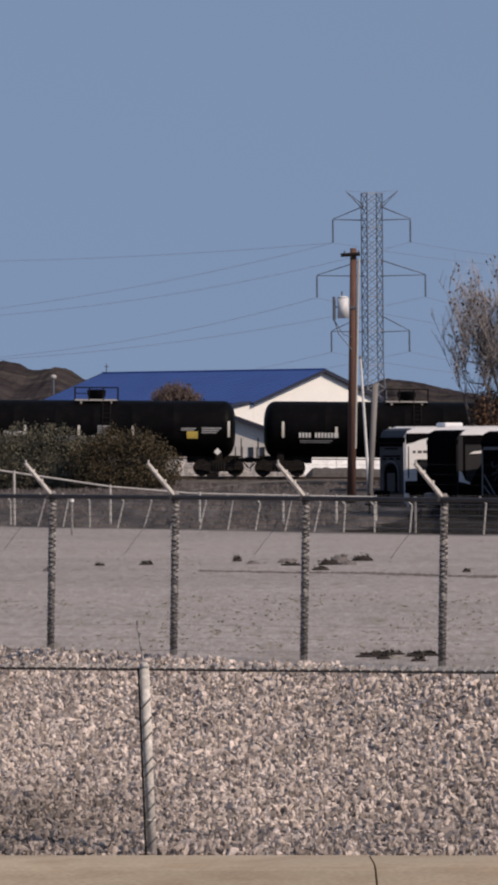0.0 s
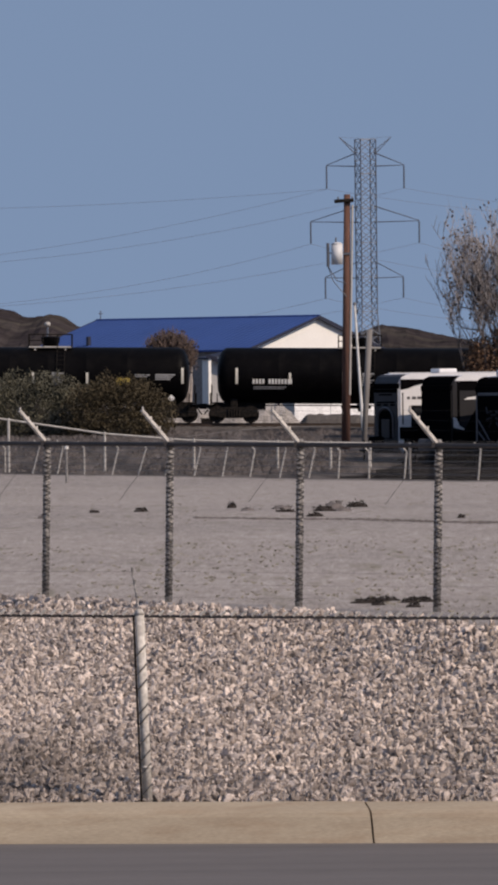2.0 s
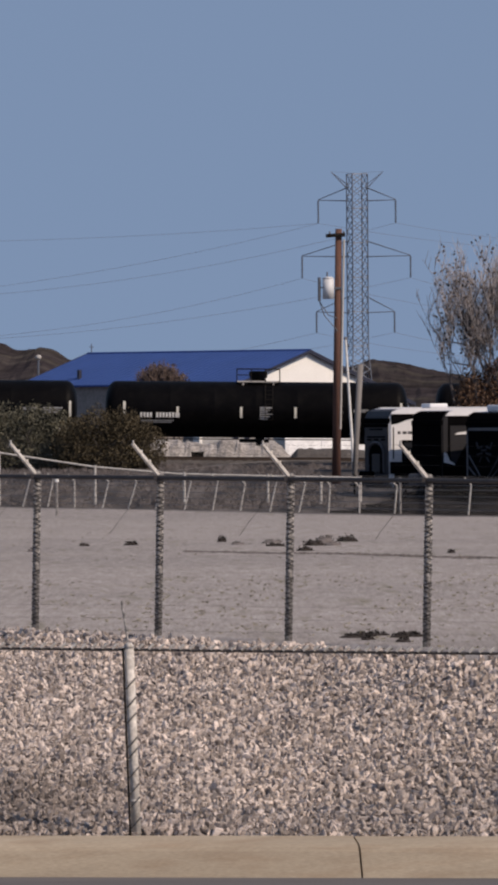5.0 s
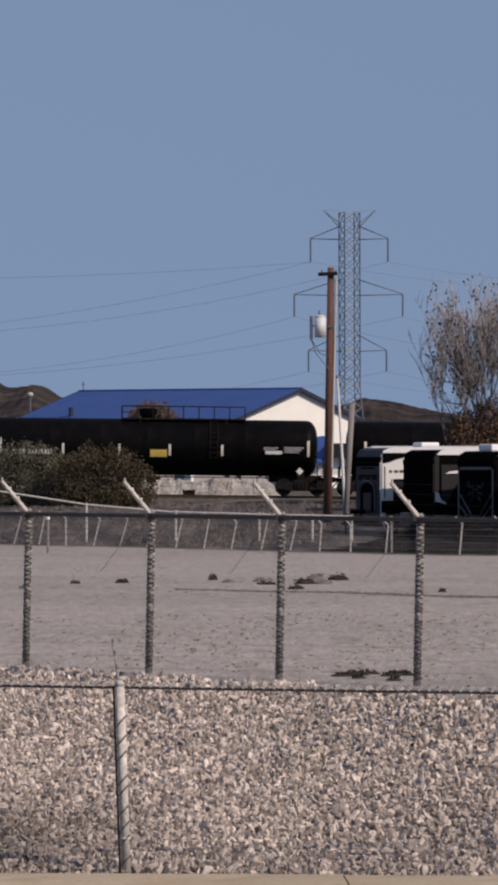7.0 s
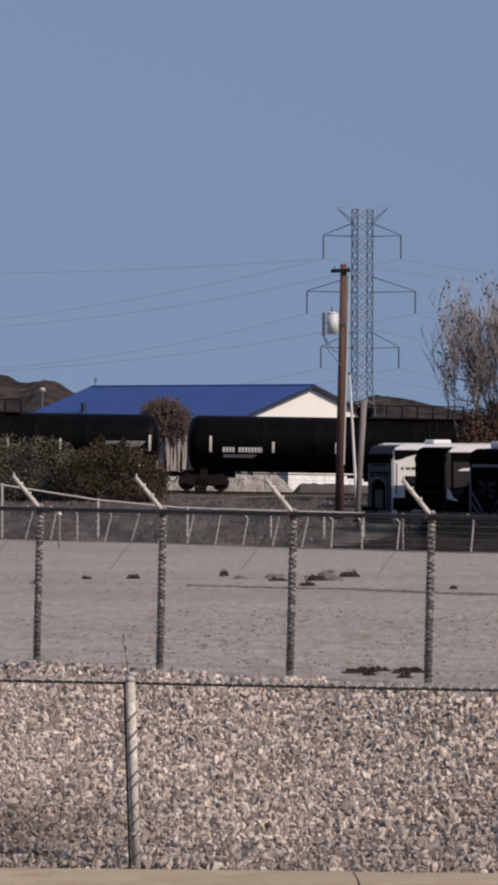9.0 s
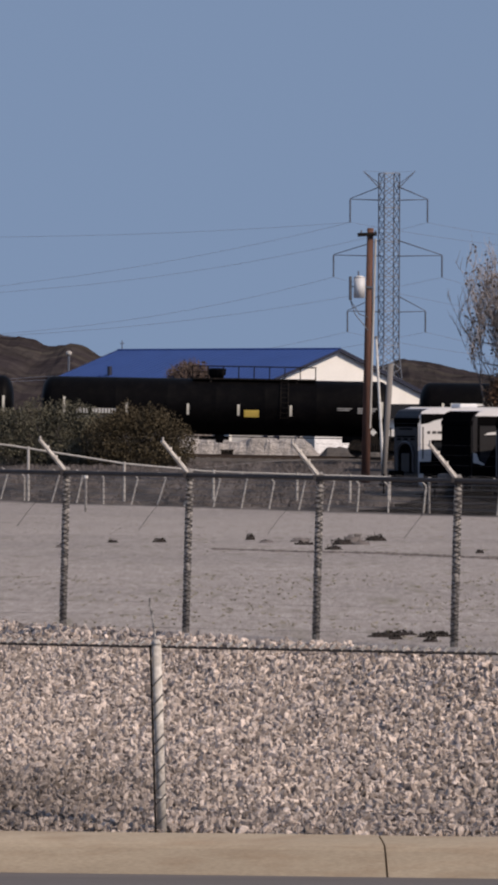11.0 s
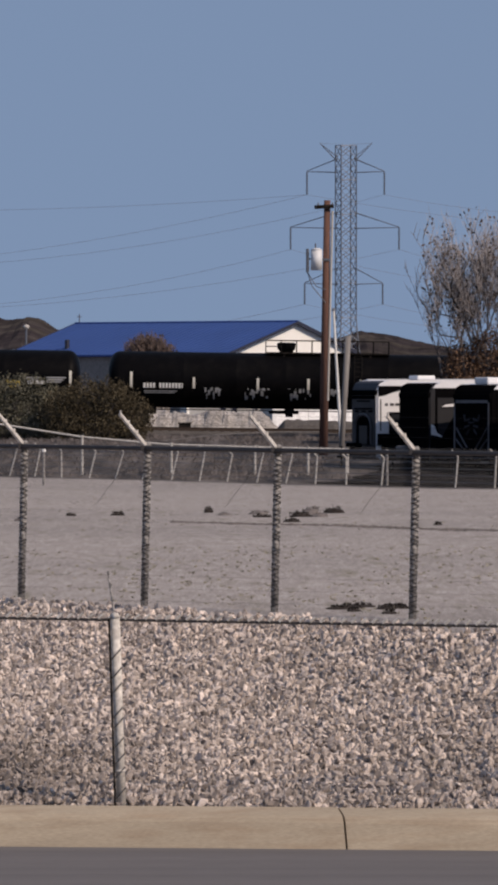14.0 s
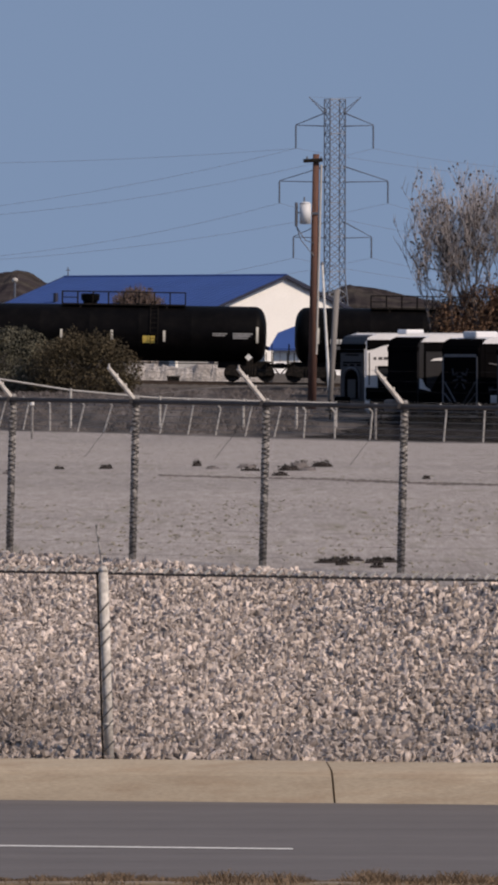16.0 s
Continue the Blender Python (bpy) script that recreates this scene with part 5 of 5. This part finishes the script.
def build_weeds():
    rng = random.Random(31)

    def clump(px, py, w, h, mat, label, n=160):
        y = 13900 * (EYE - 1.89) / (py - 822)
        y = min(300, max(84, y))
        for _ in range(3):
            x = (px - 441) / 13900 * y
            y = 13900 * (EYE - ground_z(x, y)) / (py - 822)
        x = (px - 441) / 13900 * y
        C = thing("weed_clump", Matrix.Translation((x, y, ground_z(x, y))), label, "weed", "weeds on the field")
        v, f = leaves(rng, [(0, 0, h * 0.35, w / 2, w / 3, h * 0.75), (w * 0.25, 0, h * 0.25, w / 4, w / 4, h * 0.6)], n, max(0.05, w * 0.13))
        tagged(raw("stalk_tuft", v, f, mat, C), kind="stuff")
        bm = bmesh.new()
        bmesh.ops.create_icosphere(bm, subdivisions=2, radius=1.0)
        for q in bm.verts:
            k = 1 + 0.35 * noise.noise(q.co * 1.7 + Vector((px, py, 0)))
            q.co = Vector((q.co.x * k * w * 0.52, q.co.y * k * w * 0.6, q.co.z * k * h * 0.7))
        part("matted_base", bm, mat, C)

    for px, py, w, h in ((203, 1031, 0.24, 0.07), (363, 1027, 0.17, 0.10), (392, 1031, 0.22, 0.05), (452, 1029, 0.35, 0.06), (458, 1035, 0.30, 0.05), (512, 1043, 0.26, 0.06), (525, 1034, 0.34, 0.09), (545, 1030, 0.34, 0.13), (560, 1034, 0.3, 0.06), (585, 1027, 0.34, 0.11), (30, 1042, 0.2, 0.05), (770, 1049, 0.12, 0.05), (120, 1033, 0.2, 0.04)):
        clump(px, py, w * 1.35, h * 1.5, "darkscrub" if rng.random() < 0.6 else "bark", "low dark dry weeds on pale gravel")
    # flat dark mats in two groups, built like the clumps
    for px, py, w in ((592, 1198, 0.26), (612, 1196, 0.32), (636, 1194, 0.32), (622, 1202, 0.17), (678, 1198, 0.24), (697, 1194, 0.28), (684, 1206, 0.18), (706, 1197, 0.16)):
        clump(px, py, w, 0.042, "darkscrub", "flat dark mat on gravel", 260)
    # a low broken ridge of dirt across the field
    v, f = [], []
    for k in range(700):
        s = rng.random()
        px, py = 300 + 640 * s, 1040 + 27 * s + rng.gauss(0, 0.9)
        y = 13900 * (EYE - 1.7) / (py - 822)
        x = (px - 441) / 13900 * y
        z = ground_z(x, y)
        w, h = rng.uniform(0.04, 0.16), rng.uniform(0.012, 0.034)
        b = len(v)
        v += [(x - w, y, z - 0.01), (x, y - 0.3, z - 0.01), (x + w, y, z - 0.01), (x, y + 0.3, z - 0.01), (x + rng.uniform(-0.3, 0.3) * w, y, z + h)]
        f += [(b, b + 1, b + 4), (b + 1, b + 2, b + 4), (b + 2, b + 3, b + 4), (b + 3, b, b + 4)]
    tagged(raw("dirt_ridge", v, f, "dirtridge"), "low broken ridge of darker dirt across the field", "dirt", kind="stuff")
    # scattered dry weeds near the field fence
    v, f = [], []
    for _ in range(1500):
        y = rng.uniform(80, 128) if rng.random() < 0.75 else rng.uniform(150, 290)
        x = rng.uniform(-0.036, 0.036) * y
        if y < border_y(x) + 0.2 or noise.noise((x * 0.5, y * 0.12, 2.0)) < rng.uniform(-0.5, 0.35):
            continue
        z = ground_z(x, y)
        for _ in range(4):
            a, s = rng.uniform(0, 6.3), rng.uniform(0.008, 0.026)
            k = len(v)
            dx, dy = math.cos(a) * s * 1.6, math.sin(a) * s
            w = rng.uniform(0.006, 0.014)
            v += [(x - w, y, z - 0.01), (x + w, y, z - 0.01), (x + dx + w * 0.4, y + dy, z + s), (x + dx - w * 0.4, y + dy, z + s)]
            f.append((k, k + 1, k + 2, k + 3))
    tagged(raw("dry_weeds", v, f, "oliveweed"), "sparse short dry weeds over the gravel field", "weeds", kind="stuff")
    # low dead scrub between the old fence and the track
    v, f = [], []
    for _ in range(5200):
        y = rng.uniform(318, 413)
        x = rng.uniform(-0.036, 0.036) * y
        if y < field_edge_y(x) + 2 or noise.noise((x * 0.35, y * 0.05, 6.0)) < rng.uniform(-0.5, 0.3) or (x > 4.0 and y < 358):
            continue
        z = ground_z(x, y) - 0.02
        tall = rng.uniform(0.05, 0.22)
        for _ in range(5):
            a, w = rng.uniform(0, 6.3), rng.uniform(0.012, 0.035)
            dx, dy = math.cos(a) * tall * 1.1, math.sin(a) * tall * 0.6
            ox = rng.uniform(-0.2, 0.2)
            k = len(v)
            v += [(x + ox - w, y, z), (x + ox + w, y, z), (x + ox + dx + w * 0.3, y + dy, z + tall), (x + ox + dx - w * 0.3, y + dy, z + tall)]
            f.append((k, k + 1, k + 2, k + 3))
    tagged(raw("dead_scrub", v, f, "bark"), "low dead brown scrub beside the railway track", "scrub", kind="stuff")
    # verge on this side of the road
    v, f = [], []
    for _ in range(9000):
        x = rng.uniform(-2.6, 2.6)
        y = kerb_y(x) - 11.05 + 0.12 * noise.noise((x * 2, 0, 5)) - abs(rng.gauss(0, 0.6))
        z = ground_z(x, y) - 0.01
        tall = max(0.0, 0.55 + 1.5 * noise.noise((x * 2.4, y * 1.2, 9)))
        if tall < 0.12:
            continue
        for _ in range(1):
            a, s = rng.uniform(0, 6.3), rng.uniform(0.02, 0.085) * tall
            k = len(v)
            dx, dy, w = math.cos(a) * s * 0.8, math.sin(a) * s * 0.5, rng.uniform(0.003, 0.007)
            v += [(x - w, y, z), (x + w, y, z), (x + dx + w * 0.3, y + dy, z + s), (x + dx - w * 0.3, y + dy, z + s)]
            f.append((k, k + 1, k + 2, k + 3))
    tagged(raw("verge_grass", v, f, "drygrass"), "brown dry grass along the road's edge", "grass", kind="stuff")


build_weeds()


# ---- parked trailers ----
def build_trailer(px, y, turn, length, front, side, nose, label, emblem, cooler=(2.4, 3.3)):
    """px: bearing of the near front corner; turn: degrees that the side is turned from square on."""
    x = (px - 441) / 13900 * y
    T = thing("travel_trailer", Matrix.Translation((x, y, ground_z(x, y))) @ pose(0, 0, 0, 0, 0, turn), label, "trailer", "parked travel trailers")
    W, H = 2.5, 3.8
    out = [(0.22, 0.34), (0.02, 0.60), (0.0, 3.2), (0.05, 3.5), (0.17, 3.7), (0.42, H), (length - 0.1, H), (length, H - 0.15), (length, 0.34)]
    bm = prism(bmesh.new(), out, 0, W)
    bmesh.ops.bevel(bm, geom=[e for e in bm.edges if abs(e.verts[0].co.y - e.verts[1].co.y) < 0.01 and e.calc_length() > 0.3], offset=0.05, segments=2, affect="EDGES")
    part("body", bm, side, T)
    # front cap panels
    cap = part("front_cap", prism(bmesh.new(), [(-0.015, 0.36), (0.0, 0.36), (0.0, 3.2), (0.05, 3.5), (0.17, 3.7), (0.42, H + 0.005), (0.40, H + 0.02), (0.15, 3.72), (0.035, 3.51), (-0.015, 3.21)], 0.06, W - 0.06), front, T, "moulded front cap")
    part("roof_edge", prism(bmesh.new(), [(0.16, H - 0.20), (length, H - 0.20), (length, H + 0.05), (0.6, H + 0.05), (0.3, H - 0.06)], -0.03, W + 0.03), "rv_white", T, "white roof edge")
    if cooler:
        bm = boxed(*cooler, 0.8, 1.7, H + 0.05, H + 0.08 + 0.2 * (cooler[1] - cooler[0]), bevel=0.06)
        part("air_conditioner", bm, "rv_white", T, "white rooftop air conditioner")
    part("top_visor", boxed(-0.05, 0.35, 0.03, W - 0.03, 3.18, 3.42, bevel=0.04), nose, T, "dark brow over the front")
    if emblem == "arch":
        bm = bmesh.new()
        outline = [(0.55, 1.0)] + [(1.25 - 0.7 * math.cos(math.pi * k / 10), 1.75 + 0.55 * math.sin(math.pi * k / 10)) for k in range(11)] + [(1.95, 1.0)]
        a = [bm.verts.new((-0.03, yy, zz)) for yy, zz in outline]
        b = [bm.verts.new((-0.016, yy, zz)) for yy, zz in outline]
        bm.faces.new(a), bm.faces.new(b[::-1])
        for i in range(len(a)):
            bm.faces.new((a[(i + 1) % len(a)], a[i], b[i], b[(i + 1) % len(a)]))
        bmesh.ops.recalc_face_normals(bm, faces=bm.faces)
        part("arch_panel", bm, "rv_black", cap, "dark arched panel")
        part("arch_inset", boxed(-0.05, -0.031, 0.85, 1.65, 1.02, 1.85, bevel=0.008), "rv_grey", cap)
        bm = bmesh.new()
        strand(bm, [(-0.04, yy + (0.08 if yy > 1.25 else -0.08), zz + 0.05) for yy, zz in outline], 0.06, 5)
        part("arch_rim", bm, "rv_mid", cap, "lighter grey rim round the arch")
        for za, zb, ya, yb in ((2.56, 2.63, 0.35, 2.15), (2.44, 2.52, 0.35, 0.75), (2.44, 2.52, 1.05, 1.45), (2.44, 2.52, 1.75, 2.15), (2.90, 2.96, 0.6, 1.9)):
            part("vent_slot", boxed(-0.045, -0.016, ya, yb, za, zb, bevel=0.01), "rv_black", cap, "dark vent slot")
        # the brow's shadow, modelled as a black strip
        part("brow_shadow_band", boxed(-0.05, -0.016, 0.1, 2.4, 3.02, 3.17), "rv_black", cap, "shade under the brow as a black band")
    elif emblem == "shield":
        for yy in (0.10, 2.34):
            part("edge_trim", boxed(-0.035, -0.016, yy, yy + 0.085, 0.66, 3.05), "rv_line", cap, "pale edge trim")
        part("top_trim", boxed(-0.035, -0.016, 0.2, 2.3, 3.02, 3.15), "rv_line", cap)
        part("bumper", boxed(-0.09, -0.02, 0.1, 2.4, 0.42, 0.52, bevel=0.02), "rv_line", T, "pale grey bumper bar")
        for s in (-1, 1):
            for k in range(2):
                bm = tubed((-0.03, 1.25 + s * 1.02, 1.95 - 0.5 * k), (-0.03, 1.25 + s * (0.10 + 0.2 * k), 0.86 - 0.04 * k), 0.045, n=4)
                part("chevron", bm, "rv_mid", cap)
            for (ya, za), (yb, zb) in (((0.12, 2.32), (0.42, 2.24)), ((0.42, 2.24), (0.50, 2.52)), ((0.10, 2.05), (0.46, 1.98)), ((0.16, 1.86), (0.34, 1.66)), ((0.0, 2.16), (0.2, 2.18))):
                bm = tubed((-0.03, 1.25 + s * ya, za), (-0.03, 1.25 + s * yb, zb), 0.05, n=4)
                part("emblem_bar", bm, "rv_cap", cap)
    # sides: windows, stripes, door
    if emblem == "arch":
        part("upper_band", prism(bmesh.new(), [(0.1, H - 0.205), (0.1, 3.14), (0.45, 3.2), (0.8, 3.33), (1.3, 3.43), (length - 0.02, 3.43), (length - 0.02, H - 0.205)], -0.03, 0.0), "rv_black", T, "black band curving under the roof")
        part("lower_panel", boxed(0.62, length - 0.05, -0.02, 0.0, 1.505, 2.45), "rv_black", T, "black lower side panel")
        part("pale_post", boxed(0.08, 0.17, -0.03, 0.0, 1.52, 3.12, bevel=0.01), "rv_white", T, "white corner post")
        part("dark_slit", boxed(0.172, 0.235, -0.012, 0.0, 1.62, 3.02), "rv_black", T)
        part("window", boxed(0.72, 1.12, -0.026, -0.021, 1.6, 2.36), "glass", T, "dark tinted window")
        part("window_post", boxed(1.2, 1.27, -0.035, -0.021, 1.1, 2.44), "rv_mid", T, "grey upright trim")
        for xa, xc in ((0.42, 0.56), (0.66, 0.86), (0.92, 1.12)):
            part("lettering_bar", boxed(xa, xc, -0.008, 0.0, 2.72, 2.84), "rv_mid", T, "grey bar of lettering")
    else:
        part("window", boxed(1.5, 2.7, -0.02, 0.0, 2.0, 2.75, bevel=0.01), "glass", T, "dark tinted window")
        part("window", boxed(4.6, 5.9, -0.02, 0.0, 2.0, 2.75, bevel=0.01), "glass", T, "dark tinted window")
        part("upper_band", boxed(0.3, length - 0.02, -0.03, 0.0, 3.2, H - 0.205), "rv_black", T, "black band under the roof")
        part("stripe", boxed(0.5, length - 0.3, -0.012, 0.0, 1.30, 1.75), "rv_grey", T)
        part("swoosh", prism(bmesh.new(), [(0.42 + 0.15 * k, 0.98 + 1.7 * math.sin(k / 9 * math.pi / 2)) for k in range(10)] + [(2.6, 2.45), (2.6, 0.98)], -0.02, -0.013), "rv_black", T, "curved black side graphic")
    part("lower_skirt", box(boxed(0.24, length - 0.05, -0.024, 0.0, 0.35, 0.97), 0.04, length - 0.05, -0.024, 0.0, 0.975, 1.5), "rv_black", T, "black lower side panel")
    if emblem != "arch":
        part("corner_trim", boxed(0.30, 0.40, -0.034, 0.0, 0.8, 3.19), "rv_white" if side == "rv_white" else "rv_black", T)
    if emblem == "shield":
        part("pale_stripe", tubed((0.5, -0.035, 2.75), (3.6, -0.035, 2.35), 0.03, n=5), "rv_line", T)
        part("pale_stripe", tubed((0.5, -0.035, 1.62), (3.4, -0.035, 1.55), 0.025, n=5), "rv_line", T)
        part("side_decal", boxed(0.6, 1.6, -0.04, -0.026, 1.05, 1.38), "rv_white", T, "small white side panel")
    elif side == "rv_grey":
        part("side_decal", prism(bmesh.new(), [(0.06, 2.02), (0.06, 1.58), (0.62, 1.46), (0.62, 1.52), (0.36, 1.66), (0.22, 1.97)], -0.046, -0.036), "rv_white", T, "small white side panel")
        part("pale_flash", prism(bmesh.new(), [(0.6, 2.78), (0.8, 2.88), (1.4, 2.94), (1.4, 2.80)], -0.046, -0.036), "rv_white", T, "white flash over the side graphic")
    # running gear and tongue
    for wx in (length * 0.55, length * 0.55 + 0.95):
        for yy in (0.05, W - 0.30):
            w = part("wheel", tubed((wx, yy, 0.36), (wx, yy + 0.25, 0.36), 0.36, n=18), "tyre", T)
            part("rim", tubed((wx, yy - 0.015, 0.36), (wx, yy + 0.02, 0.36), 0.2, n=12), "rv_mid", w)
    bm = tubed((0.5, 0.35, 0.55), (-1.3, W / 2, 0.5), 0.06, n=6)
    tube(bm, (0.5, W - 0.35, 0.55), (-1.3, W / 2, 0.5), 0.06, n=6)
    tube(bm, (-1.1, W / 2, 0.0), (-1.1, W / 2, 0.95), 0.05, n=8)
    part("tongue", bm, "under", T, "black tow frame with jack")
    part("gas_bottle_cover", boxed(-0.75, -0.25, W / 2 - 0.4, W / 2 + 0.4, 0.55, 1.1, bevel=0.1), "rv_mid" if emblem == "plain" else "rv_black", T)
    bm = boxed(1.2, length - 0.8, 0.3, W - 0.3, 0.42, 0.62)
    part("chassis", bm, "under", T)


build_trailer(661, 345, 25, 8.5, "rv_cap", "rv_white", "rv_black", "white travel trailer with a grey arched front cap", "arch")
build_trailer(755, 341, 31, 8.5, "rv_black", "rv_grey", "rv_black", "dark charcoal travel trailer with a plain black front cap", "plain", None)
build_trailer(864, 337, 39, 8.5, "rv_black", "rv_black", "rv_black", "black travel trailer with a shield design on its front", "shield", (0.5, 1.75))
build_trailer(958, 333, 36, 8.5, "rv_grey", "rv_white", "rv_black", "white travel trailer with a grey front cap", "plain")


def build_trackside_box():
    y = 428
    c = at(329, 880, y)
    g = 2.05
    B = thing("equipment_box", Matrix.Translation((c.x, y, g)), "small dark trackside equipment cabinet on legs", "cabinet")
    part("body", boxed(-0.55, 0.1, -0.3, 0.3, 0.25, 0.78, bevel=0.03), "under", B)
    part("lid", boxed(-0.6, 0.15, -0.35, 0.35, 0.785, 0.85, bevel=0.02), "under", B)
    part("pipe", tubed((0.1, 0, 0.35), (0.9, 0, 0.35), 0.09, n=8), "under", B)
    for x in (-0.45, 0.0, 0.8):
        part("leg", boxed(x - 0.05, x + 0.05, -0.1, 0.1, -0.2, 0.34), "under", B)


build_trackside_box()


def build_white_roof():
    y = 388
    a = at(645, 792, y)
    S = thing("carport", Matrix.Translation((a.x, y, ground_z(a.x, y))), "long low carport with a white roof edge", "carport")
    h = a.z - ground_z(a.x, y)
    part("roof", boxed(0, 9, 0, 5, h - 0.16, h + 0.04, bevel=0.02), "rv_white", S, "white flat roof")
    for x in (0.2, 4.5, 8.8):
        for yy in (0.2, 4.8):
            part("post", boxed(x - 0.06, x + 0.06, yy - 0.06, yy + 0.06, -0.1, h - 0.16), "steel", S)


build_white_roof()


# ---- motion of the train ----
def motions():
    times = [0.0, 0.05] + [0.25 * k for k in range(1, 64)] + [15.95, 16.0]
    for car, u in CARS:
        rows = []
        for t in times:
            x = (512.4 * t - u - 445.0) / PX
            rows.append((t, Matrix.Translation((x, TRACK_Y, RAIL_Z - GRADE * x)) @ pose(0, 0, 0, 0, math.degrees(math.atan(GRADE)), 0)))
        walk(car, rows)
    # the wheels roll: one row for each film frame
    turn = SPEED / 0.46 / FPS
    for w, q in MOVING:
        walk(w, [(k / FPS, Matrix.Translation((q, 0, 0.46)) @ Matrix.Rotation(turn * k, 4, "Y")) for k in range(481)])


motions()
